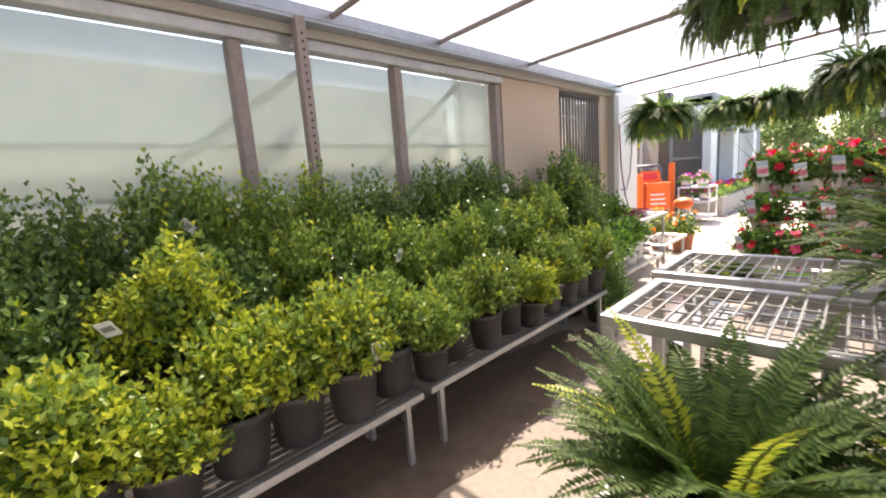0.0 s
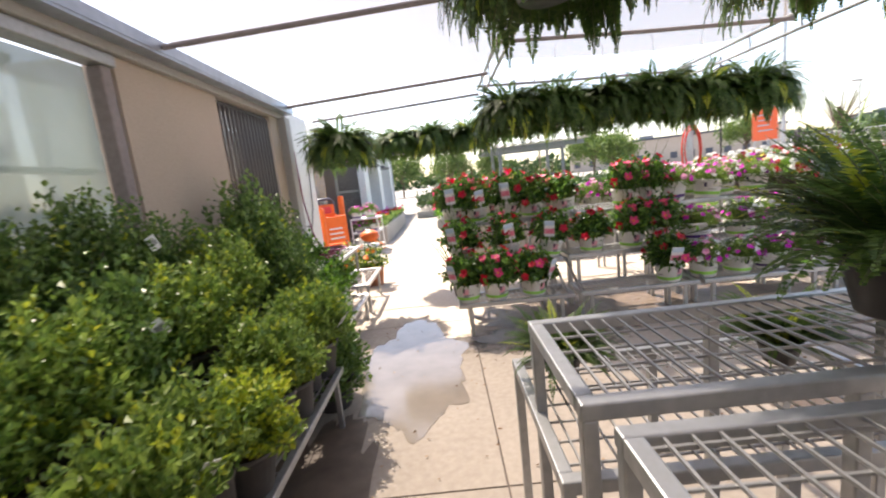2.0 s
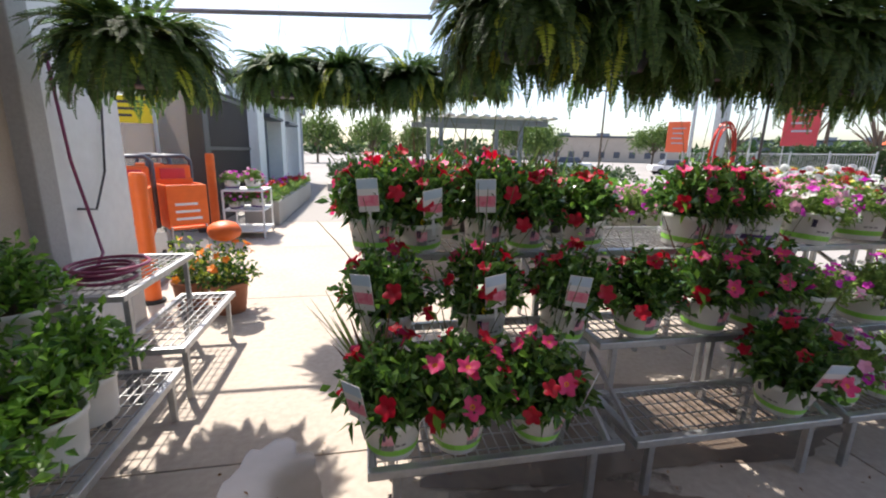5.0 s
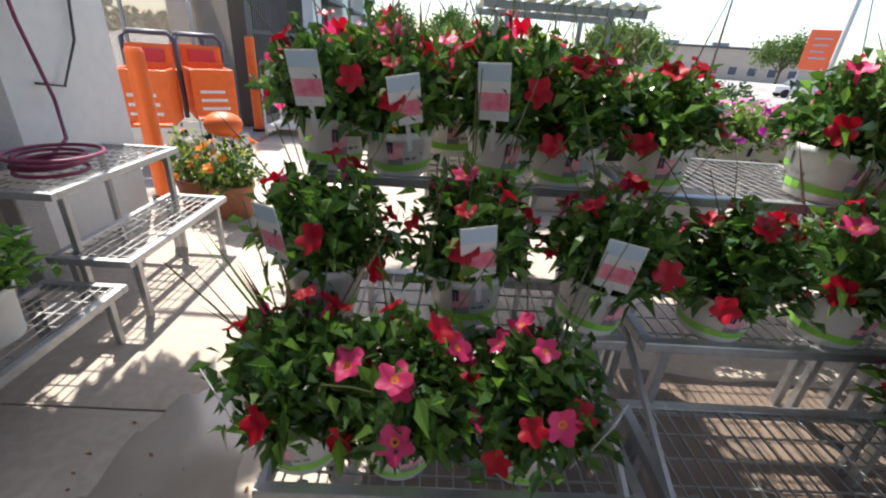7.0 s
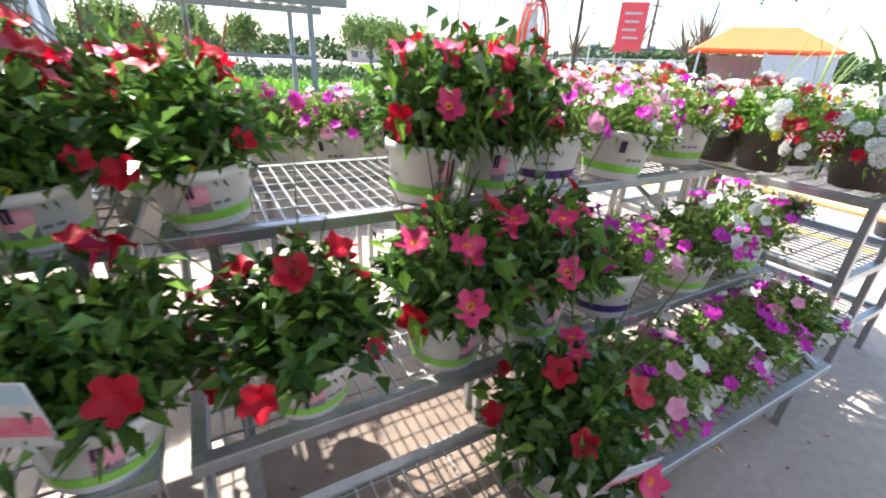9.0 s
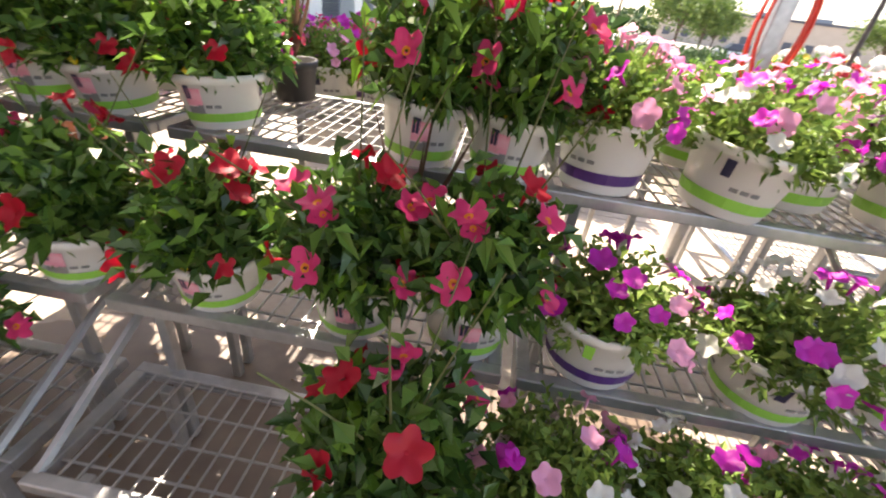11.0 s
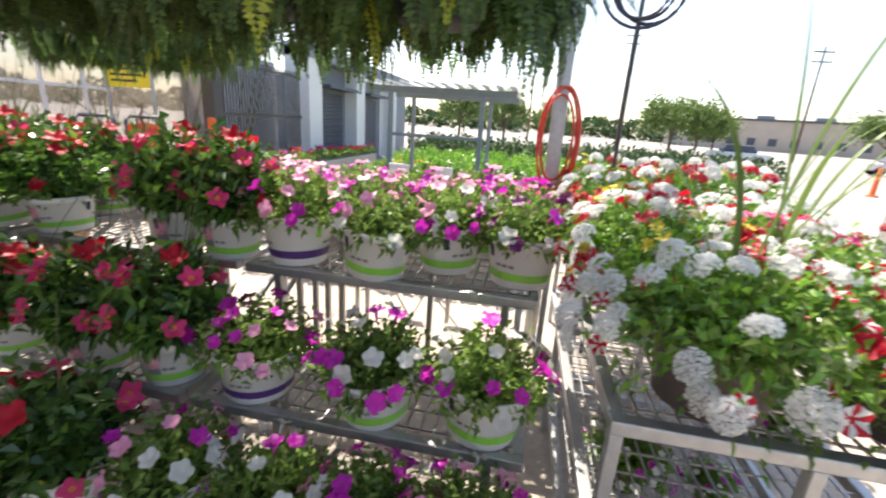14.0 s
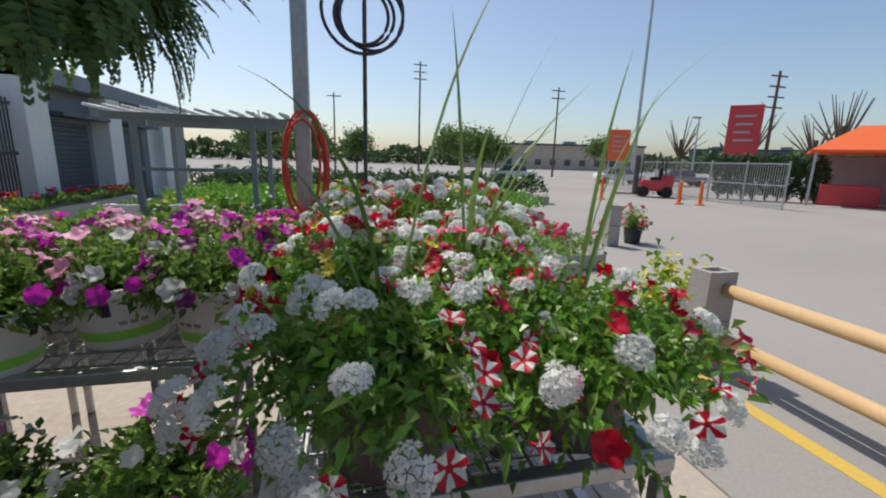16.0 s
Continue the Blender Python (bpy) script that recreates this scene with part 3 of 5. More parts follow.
def shrub(kind, seed_h):
    """A potted evergreen shrub in a black pot."""
    lab = {"box": "potted boxwood shrub in a black nursery pot", "lime": "potted boxwood with yellow-green young shoots in a black pot", "dark": "potted dark evergreen shrub in a black pot",
           "bright": "potted shrub with large bright glossy leaves in a white pot"}[kind]
    t = thing("potted_shrub", lab, "shrub", group="bench shrubs")
    add_pot(t, 0.125, 0.23, M["pot_white" if kind == "bright" else "pot_black"], M["peat"])
    if kind == "bright":
        P, D, f = shoots(70, 10, 0.24, seed_h, 0.2, 0.06, 0.03, low=-0.05)
        V, F = leaves(P, D, rng.uniform(0.05, 0.085, len(P)), rng.uniform(0.026, 0.04, len(P)), droop=0.15)
        part("foliage", mesh("foliage", V, F, [M["bright_leaf"], M["vine_leaf"]], (rng.random(len(P)) < 0.35).astype(int)), t)
    else:
        up = 0.75 if kind == "dark" else 0.55
        P, D, f = shoots(250, 19, 0.235, seed_h, 0.18 if kind == "dark" else 0.235, 0.03, 0.012, low=-0.2 if kind == "dark" else 0.06, upright=up)
        V, F = leaves(P, D, rng.uniform(0.026, 0.046, len(P)), rng.uniform(0.017, 0.029, len(P)))
        main = "holly_leaf" if kind == "dark" else "box_leaf"
        young = (f > 0.72) & (np.repeat(rng.random(250), 19) < {"box": 0.1, "lime": 0.6, "dark": 0.03}[kind])
        part("foliage", mesh("foliage", V, F, [M[main], M["lime_leaf"]], young.astype(int)), t)
    for d in ball_dirs(7, 0.4):
        part("stem", mesh("stem", *tube([(0, 0, 0.18), (d[0] * 0.06, d[1] * 0.06, 0.3), (d[0] * 0.14, d[1] * 0.14, 0.2 + seed_h * 0.6)], 0.006, 5, 0.002), [M["bark"]]), t)
    return t


def frond(length, arch, n=38, leaflet=0.05):
    """Leaflets of one arching fern frond in the x-z plane."""
    s = np.linspace(0.05, 1, n)
    ang = arch[0] + (arch[1] - arch[0]) * s
    step = length / n
    x, z = np.cumsum(np.cos(ang)) * step, np.cumsum(np.sin(ang)) * step
    P = np.stack([x, 0 * x, z], 1)
    tang = np.stack([np.cos(ang), 0 * ang, np.sin(ang)], 1)
    nor = np.stack([-np.sin(ang), 0 * ang, np.cos(ang)], 1)
    size = leaflet * np.sin(np.clip(s * 0.93 + 0.12, 0, 1) * math.pi) ** 0.7 + 0.008
    out = []
    for side in (-1, 1):
        D = np.array([0, side, 0.0]) + 0.35 * tang + 0.08 * rng.normal(size=(n, 3))
        out.append((P, D, size, nor))
    return [np.concatenate([o[k] for o in out]) for k in range(4)], P


def fern(label, pot, n=70, hang=True, length=(0.38, 0.62)):
    t = thing("hanging_fern" if hang else "potted_fern", label, "fern", group="hanging ferns" if hang else "bench ferns")
    r, h = 0.15, 0.17
    part("pot", mesh("pot", *pot_body(r, h, taper=0.72), [M[pot]], smooth=True), t)
    part("soil", mesh("soil", *lathe([(r * 0.94, h - 0.04), (0.0, h - 0.02)], 16), [M["soil"]]), t)
    Vs, stems, yel = [], [], []
    for i in range(n):
        a = rng.uniform(0, 2 * math.pi)
        k = rng.random()
        start = radians((8 + 84 * k) if hang else (40 + 52 * k))
        endang = max(start - radians(rng.uniform(75, 175)), radians(-98)) if hang else start - radians(rng.uniform(40, 105))
        (P, D, S, N), spine = frond(rng.uniform(*length), (start, endang))
        R = np.array([[math.cos(a), -math.sin(a), 0], [math.sin(a), math.cos(a), 0], [0, 0, 1]])
        base = np.array([0.07 * math.cos(a), 0.07 * math.sin(a), h - 0.03])
        P, D, N = P @ R.T + base, D @ R.T, N @ R.T
        Vs.append(leaves(P, D, S * rng.uniform(0.75, 1.1, len(P)), np.full(len(P), 0.0155), fold=0.1, lift=N))
        yel += [int(rng.random() < (0.035 if hang else 0.09))] * len(P)
        stems.append(tube((spine @ R.T + base)[::9], 0.0018, 3))
    V, F = join(Vs)
    part("fronds", mesh("fronds", V, F, [M["fern_leaf"], M["lime_leaf"]], yel), t)
    part("stalk_mass", mesh("stalk_mass", *join(stems), [M["stem"]]), t, kind="stuff")
    if hang:
        for k in range(3):
            a = 2 * math.pi * k / 3
            part("hanger_wire", mesh("hanger_wire", *tube([(r * math.cos(a), r * math.sin(a), h), (0, 0, 0.62)], 0.0018, 4), [M["wire"]]), t)
        part("hook", mesh("hook", *tube([(0, 0, 0.62), (0, 0, 0.7), (0.02, 0, 0.735), (0.04, 0, 0.715)], 0.0022, 4), [M["wire"]]), t)
    return t


def flower_mesh(name, r, petals, m, m2=None, lobe=0.2, tubey=True, eye=None):
    """An open trumpet flower facing +z: a throat, a limb and a lobed, ruffled rim."""
    n = petals * 6
    V, F, idx = [(0, 0, -r * 0.3)], [], []
    for ring, (rad, z) in enumerate(((0.24, -0.16), (0.66, 0.02), (1.0, 0.05))):
        for k in range(n):
            a = 2 * math.pi * k / n
            edge = 1 - lobe * abs(math.sin(a * petals / 2)) ** 4 if ring == 2 else 1 - lobe * 0.25 * abs(math.sin(a * petals / 2))
            ruf = (0.13 * math.sin(a * petals * 1.0 + 0.6) + 0.05 * math.sin(a * 7 + 2)) * (ring == 2) + 0.05 * math.sin(a * 3 + 1) * (ring > 0)
            V.append((r * rad * edge * math.cos(a), r * rad * edge * math.sin(a), r * (z + ruf)))
    for k in range(n):
        q = (k + 1) % n
        F.append((0, 1 + k, 1 + q))
        idx.append(2 if eye else 0)
        w = 1 if m2 and ((k + 2) // 3) % 2 else 0
        for g in (0, 1):
            F.append((1 + g * n + k, 1 + (g + 1) * n + k, 1 + (g + 1) * n + q, 1 + g * n + q))
            idx.append(w)
    mats = [M[m], M[m2 or m], M[eye or m]]
    if tubey:
        c = len(V)
        tv, tf = tube([(0, 0, -r * 0.25), (0.1 * r, 0, -r * 0.9), (0.2 * r, 0, -r * 1.3)], r * 0.17, 6, r * 0.06)
        V += tv.tolist()
        F += [tuple(g + c for g in f) for f in tf]
        idx += [0] * len(tf)
    return mesh(name, V, F, mats, idx, smooth=True)


def cluster_mesh(name, r, m, n=26, fr=0.013):
    """A domed head of small florets, each with five notched petals."""
    pet = np.array([(0.06, 0), (0.62, -0.36), (0.98, -0.3), (0.86, 0), (0.98, 0.3), (0.62, 0.36)])
    V, F = [], []
    g = (1 + 5 ** 0.5) / 2
    for i in range(n):
        z = 1 - (i + 0.5) / n * 0.95
        az = 2 * math.pi * i / g
        d = unit(np.array([math.sqrt(1 - z * z) * math.cos(az), math.sqrt(1 - z * z) * math.sin(az), z]) + rng.normal(size=3) * 0.09)
        c = d * (r, r, r * 0.55) * rng.uniform(0.9, 1.12)
        a = unit(np.cross(d, (1, 0, 0) if abs(d[0]) < 0.8 else (0, 1, 0)))
        b = np.cross(d, a)
        k0 = rng.uniform(0, 6)
        for q in range(5):
            t = k0 + q * 2 * math.pi / 5
            u, v = math.cos(t) * a + math.sin(t) * b, math.cos(t) * b - math.sin(t) * a
            cup = rng.uniform(-0.1, 0.35)
            F.append(tuple(range(len(V), len(V) + 6)))
            V += [c + fr * (px * u + py * v + cup * px * px * d) for px, py in pet]
    return mesh(name, V, F, [M[m]])


FL = {}


def blossom(key):
    if key not in FL:
        c = key.split("_")[1]
        FL[key] = {"trumpet": lambda: flower_mesh("flower", 0.037, 5, "fl_" + c, lobe=0.3, eye="fl_orange" if c == "pink" else None), "petunia": lambda: flower_mesh("flower", 0.031, 5, "fl_" + c, lobe=0.2),
                   "stripe": lambda: flower_mesh("flower", 0.029, 5, "fl_red", "fl_white", lobe=0.14), "head": lambda: cluster_mesh("flower_head", 0.036, "fl_" + c, 19, 0.0155),
                   "daisy": lambda: flower_mesh("flower", 0.022, 8, "fl_" + c, lobe=0.4, tubey=False)}[key.split("_")[0]]()
    return FL[key]


def face(p, d, roll=None):
    q = Vector(d).to_track_quat("Z", "Y").to_matrix().to_4x4()
    return Matrix.Translation(p) @ q @ pose(0, 0, 0, 0, 0, rng.uniform(0, 360))


def add_flowers(t, keys, n, r, h, base, low=0.1, out=1.02, size=1.0):
    for d in ball_dirs(n, low):
        p = d * (r, r, h) * out * rng.uniform(0.93, 1.06) + (0, 0, base)
        part("flower", blossom(keys[int(rng.integers(len(keys)))]), t, at=face(p, unit(d + (0, 0, 0.25) + rng.normal(size=3) * 0.25)) @ Matrix.Diagonal((*([size * rng.uniform(0.8, 1.2)] * 3), 1)))


def tag_part(t, a, r, z, h=0.165, w=0.105):
    """A printed care tag leaning out of the pot, as a part with its prints."""
    m = pose(0, 0, 0, 0, 0, a) @ pose(r, 0, z, rng.uniform(-12, 12), 14, 0)
    g = part("care_tag", mesh("care_tag", *box(-0.001, 0.001, -w / 2, w / 2, 0, h), [M["tag_white"]]), t, "white care tag with pink print", at=m)
    part("print", mesh("print", *box(0.001, 0.002, -w / 2 + 0.002, w / 2 - 0.002, h * 0.7, h * 0.98), [M["tag_blue"]]), g)
    part("print", mesh("print", *box(0.001, 0.002, -w / 2 + 0.002, w / 2 - 0.002, h * 0.18, h * 0.5), [M["tag_pink"]]), g)
    part("tag_stake", mesh("tag_stake", *box(-0.001, 0.001, -0.008, 0.008, -0.1, 0.002), [M["tag_white"]]), g)


def mandevilla(color, tag, tilt_a):
    lab = f"{ {'red': 'red', 'pink': 'hot pink'}[color] }-flowered vine with glossy leaves in a white pot"
    t = thing("potted_vine", lab, "flowering plant", group="flowering vines")
    add_pot(t, 0.133, 0.175, M["pot_white"], M["soil"], "lime")
    P, D, f = shoots(125, 11, 0.225, 0.3, 0.165, 0.05, 0.02, low=0.06, jitter=0.65)
    V, F = leaves(P, D, rng.uniform(0.048, 0.09, len(P)), rng.uniform(0.022, 0.04, len(P)), droop=0.25)
    part("foliage", mesh("foliage", V, F, [M["vine_leaf"], M["bright_leaf"]], (rng.random(len(P)) < 0.12).astype(int)), t)
    for d in ball_dirs(4, 0.3):
        part("runner", mesh("runner", *tube([d * 0.12 + (0, 0, 0.3), d * 0.26 + (0, 0, 0.4), d * 0.36 + (0, 0, 0.46)], 0.003, 4, 0.0015), [M["stem"]]), t)
    add_flowers(t, ["trumpet_" + color] * 3 + ["trumpet_pink" if color == "red" else "trumpet_red"], 13, 0.235, 0.31, 0.18, low=0.05, size=1.15)
    part("marker", mesh("marker", *leaves(np.array([[0.02, -0.128, 0.17]]), np.array([[0, 0.1, 1.0]]), 0.042, 0.03), [M["yellow"]]), t, "small yellow marker")
    part("pot_label", mesh("pot_label", *band(0.133, 0.175, 0.8, 0.08, 0.135, -96, -70, 0.002, 5), [M["tag_pink"]]), t, "pink printed pot label")
    part("pot_label", mesh("pot_label", *band(0.133, 0.175, 0.8, 0.055, 0.078, -96, -70, 0.002, 5), [M["grey_print"]]), t, "grey printed pot label")
    if tag:
        tag_part(t, tilt_a, 0.19, 0.22)
    return t


def petunia(colors, stripe, pot="pot_white"):
    lab = {"mag": "magenta", "white": "white and magenta", "light": "light pink", "dark": "dark purple and white", "pink": "pink"}[colors[0].split("_")[1]] + f" petunias in a white pot, {stripe} band"
    t = thing("potted_petunia", lab, "flowering plant", group="potted petunias")
    add_pot(t, 0.152, 0.2, M[pot], M["soil"], stripe)
    P, D, f = shoots(150, 13, 0.225, 0.2, 0.16, 0.03, 0.015, low=-0.1, jitter=0.7)
    V, F = leaves(P, D, rng.uniform(0.026, 0.048, len(P)), rng.uniform(0.014, 0.024, len(P)), droop=0.2)
    part("foliage", mesh("foliage", V, F, [M["soft_leaf"]]), t)
    add_flowers(t, colors, 25, 0.24, 0.23, 0.17, low=0.15)
    return t


def mixed_basket(colors, spikes, label, r=0.14, h=0.23, trail=34, nf=46, wide=0.3, dome=0.24, size=1.0):
    t = thing("mixed_planter", label, "flowering plant", group="mixed planters")
    add_pot(t, r, h, M["pot_brown"], M["soil"])
    P, D, f = shoots(230, 13, wide, dome, h - 0.02, 0.03, 0.015, low=-0.12, jitter=0.7)
    V, F = leaves(P, D, rng.uniform(0.024, 0.05, len(P)), rng.uniform(0.013, 0.026, len(P)), droop=0.25)
    P2, D2, f2 = shoots(trail, 9, wide, 0.3, h - 0.03, 0.02, 0.01, low=-0.75, jitter=0.5)
    V2, F2 = leaves(P2, D2, rng.uniform(0.02, 0.04, len(P2)), 0.016, droop=0.4)
    keep = np.hypot(P2[:, 0], P2[:, 1]) > r * 0.95
    V, F = join([(V, F), (V2.reshape(-1, 4, 3)[keep].reshape(-1, 3), np.arange(4 * int(keep.sum())).reshape(-1, 4).tolist())])
    part("foliage", mesh("foliage", V, F, [M["soft_leaf"], M["bright_leaf"]], (rng.random(len(F)) < 0.55).astype(int)), t)
    add_flowers(t, colors, nf, wide * 1.06, dome + 0.03, h - 0.01, low=-0.3, size=size)
    for i in range(spikes):
        az = rng.uniform(0, 2 * math.pi)
        L, lean, bend = rng.uniform(0.5, 1.02), rng.uniform(0.05, 0.35), rng.uniform(0.1, 1.3)
        q = np.linspace(0, 1, 14)
        ang = lean + bend * q ** 2.2
        x, z = np.cumsum(np.sin(ang)) * L / 14, np.cumsum(np.cos(ang)) * L / 14
        pts = np.stack([x * math.cos(az), x * math.sin(az), z + h - 0.02], 1)
        w = rng.uniform(0.006, 0.011) * (0.55 + 0.45 * np.sin(q * math.pi)) * (1 - q ** 4 * 0.95)
        side, up_ = np.array([-math.sin(az), math.cos(az), 0.0]), np.array([math.cos(az), math.sin(az), 0.0])
        V = np.concatenate([pts - side * w[:, None] + up_ * w[:, None] * 0.5, pts, pts + side * w[:, None] + up_ * w[:, None] * 0.5])
        part("spike_leaf", mesh("spike_leaf", V, [(g * 14 + k, g * 14 + k + 1, g * 14 + k + 15, g * 14 + k + 14) for k in range(13) for g in (0, 1)], [M["grass"]], smooth=True), t)
    return t


def spiky(n=16, h=0.16):
    """A dark spiky-leaved plant in a black pot."""
    t = thing("spiky_plant", "dark reddish spiky-leaved plant in a black pot", "potted plant", group="spiky plants")
    add_pot(t, 0.1, h, M["pot_black"], M["soil"])
    for i in range(n):
        d = ball_dirs(1, 0.75)[0]
        L = rng.uniform(0.35, 0.6)
        pts = np.array([d * L * s for s in np.linspace(0, 1, 5)]) + (0, 0, h - 0.03)
        w = 0.009 * np.array([0.6, 1, 0.9, 0.6, 0.05])
        side = unit(np.cross(d, [0.3, 0.2, 1.0]))
        V = np.concatenate([pts - side * w[:, None], pts + side * w[:, None]])
        part("blade", mesh("blade", V, [(k, k + 1, k + 6, k + 5) for k in range(4)], [M["red_blade" if i % 3 else "grass"]]), t)
    return t

# ---- shrubs on the wall bench ----
LABELS = []
for row, (x0, x1, z) in enumerate(HEDGE):
    for y in np.arange(-2.2, 3.78, 0.27):
        x = (x0 + x1) / 2 + rng.uniform(-0.03, 0.05) + (0.06 if row == 0 else 0)
        u = rng.random()
        if row == 0:
            kind, sh = ("lime" if (y < 1.2 and u < 0.65) or u < 0.1 else "box"), 0.33
        elif row == 1:
            kind, sh = ("lime" if (y < 0.6 and u < 0.6) else "box" if u < 0.75 else "dark"), 0.44
        else:
            kind, sh = ("dark" if u < 0.6 else "box"), 0.56
        v = int(rng.integers(2))
        ob = place(("shrub", kind, row, v), lambda k=kind, s=sh: shrub(k, s), at(x, y + rng.uniform(-0.03, 0.03), z, s=rng.uniform(0.92, 1.1)))
        LABELS.append((ob, row))
for x, y, k in ((-1.7, 4.02, "dark"), (-2.05, 4.05, "dark"), (-2.4, 4.08, "dark")):
    place(("shrub", k, 2, 0), lambda: shrub("dark", 0.6), at(x, y, 0.0, s=1.3))
for x, y, z, s in ((-2.36, 4.42, 0.6, 1.35), (-2.36, 4.8, 0.6, 1.35), (-2.36, 5.15, 0.6, 1.25), (-1.98, 4.4, 0.3, 1.2)):
    place(("shrub", "dark", 2, 1), lambda: shrub("dark", 0.6), at(x, y, z, s=s))
for x, y, z in ((-1.99, 5.72, 0.3), (-2.36, 5.88, 0.6), (-1.98, 4.78, 0.3), (-1.98, 5.1, 0.3), (-1.96, 5.42, 0.3), (-2.36, 5.5, 0.6)):
    place("bright", lambda: shrub("bright", 0.34), at(x, y, z))

tagm = mesh("plant_tag", *box(-0.001, 0.001, -0.028, 0.028, 0, 0.085), [M["tag_white"]])
tagp = mesh("tag_print", *box(0.001, 0.0016, -0.02, 0.02, 0.03, 0.06), [M["grey_print"]])
for n_, (ob, row) in enumerate(LABELS):
    if n_ % 5 == 2:
        a = rng.uniform(-70, 50)
        g = part("plant_tag", tagm, ob, "white plastic plant tag", at=ob.matrix_basis.to_3x3().inverted().to_4x4() @ pose(0, 0, 0, 0, 0, a) @ pose(0.2, 0, 0.33 + 0.1 * row, rng.uniform(-40, 40), rng.uniform(-10, 50), 0))
        part("tag_print", tagp, g)

# ---- ferns ----
def hang(x, y, s=1.0, v=0, z=None, pot="pot_blue"):
    top = z if z is not None else 2.8
    place(("hang", v), lambda: fern("large hanging fern in a dark plastic basket", pot, 420, True, (0.28, 0.5)), pose(x, y, top - 0.735 * s, 0, 0, rng.uniform(0, 360)) @ Matrix.Diagonal((s, s, s, 1)))


for i, x in enumerate((0.08, 0.57, 1.06, 1.56, 2.06, 2.58)):
    hang(x, 5.6 + rng.uniform(-0.02, 0.02), rng.uniform(0.98, 1.06), i % 3, 2.8 - 0.012 * i)
for x, y, s in ((-0.25, 2.8, 1.0), (0.85, 2.8, 1.0), (1.6, 2.8, 1.0), (-1.95, 6.6, 1.15), (-1.35, 7.85, 1.0), (-0.8, 7.85, 1.0), (-0.2, 7.85, 1.0), (0.4, 7.6, 0.9)):
    hang(x, y, s, int(rng.integers(3)), 2.95 if y < 3 else 2.8)
for x, y, z, s in ((0.44, 2.12, 1.1, 0.9), (-0.08, 1.03, 0.62, 0.98), (0.5, 0.95, 0.62, 1.1), (0.34, 1.46, 1.09, 0.85), (-0.34, 2.55, 0.8, 0.5), (0.42, 2.5, 0.8, 0.5)):
    place(("sitfern", 0), lambda: fern("full green fern in a dark pot on the mesh bench", "pot_black", 150, False, (0.34, 0.58)), at(x, y, z, s=s))

# ---- flower rack ----
def vine(color, x, y, z, v=0, s=1.0, face_a=None):
    tagged_ = v % 2 == 0
    place(("vine", color, v), lambda: mandevilla(color, tagged_, -90 + 25 * (v - 1)), at(x, y, z, rz=rng.uniform(-25, 25), s=s))


for i, x in enumerate((-0.57, -0.28, 0.1)):
    vine("pink" if i else "red", x, 5.23, 0.35, i)
for i, x in enumerate((-0.58, -0.08, 0.36, 0.82)):
    vine("red", x, 5.57, 0.66, (0, 2, 0, 1)[i])
for i, x in enumerate((1.25, 1.58)):
    vine("pink", x, 5.57, 0.66, 1)
for i, x in enumerate((-0.62, -0.35, 0.03, 0.28, 0.66)):
    vine("red", x, 5.95, 1.07, (0, 2, 0, 1, 1)[i])
for i, x in enumerate((-0.5, -0.15, 0.2, 0.5)):
    vine("pink", x, 6.34, 1.07, 1)
for i, x in enumerate((1.33, 1.61)):
    vine("pink", x, 5.93, 1.07, 1)
vine("pink", 1.47, 5.22, 0.35, 0)
for x, y, z in ((-0.62, 6.5, 1.07), (-0.3, 6.52, 1.07), (0.05, 6.5, 1.07), (0.35, 6.52, 1.07), (0.68, 6.45, 1.07), (-0.62, 5.42, 0.35), (1.34, 5.8, 0.66)):
    place("spiky", spiky, at(x, y, z))
PETS = {"a": (["petunia_mag", "petunia_mag", "petunia_light"], "purple"), "b": (["petunia_white", "petunia_mag", "petunia_light"], "lime"), "c": (["petunia_light", "petunia_light", "petunia_mag"], "lime"),
        "d": (["petunia_dark", "petunia_white", "petunia_mag"], "lime"), "e": (["petunia_pink", "petunia_mag"], "purple"), "e2": (["petunia_light", "petunia_light", "petunia_mag"], "purple"), "a2": (["petunia_mag", "petunia_mag", "petunia_white"], "lime")}


def pet(k, x, y, z, s=1.0):
    place(("pet", k), lambda: petunia(*PETS[k]), at(x, y, z, s=s))


for k, x, y in (("e2", 1.92, 5.96), ("b", 2.29, 5.92), ("b", 2.58, 6.1), ("d", 2.9, 6.02)):
    pet(k, x, y, 1.07)
for k, x in (("a", 1.95), ("a2", 2.43), ("a2", 2.82)):
    pet(k, x, 5.57, 0.66)
for k, x in (("b", 1.84), ("a2", 2.18), ("a", 2.52), ("b", 2.82)):
    pet(k, x, 5.26, 0.35, 0.93)
for y in (6.9, 7.22):
    for x in np.arange(0.35, 3.1, 0.32):
        pet("c" if rng.random() < 0.65 else "e", x, y, 0.95)
for x in np.arange(1.7, 2.7, 0.33):
    pet("c", x, 6.38, 1.07)

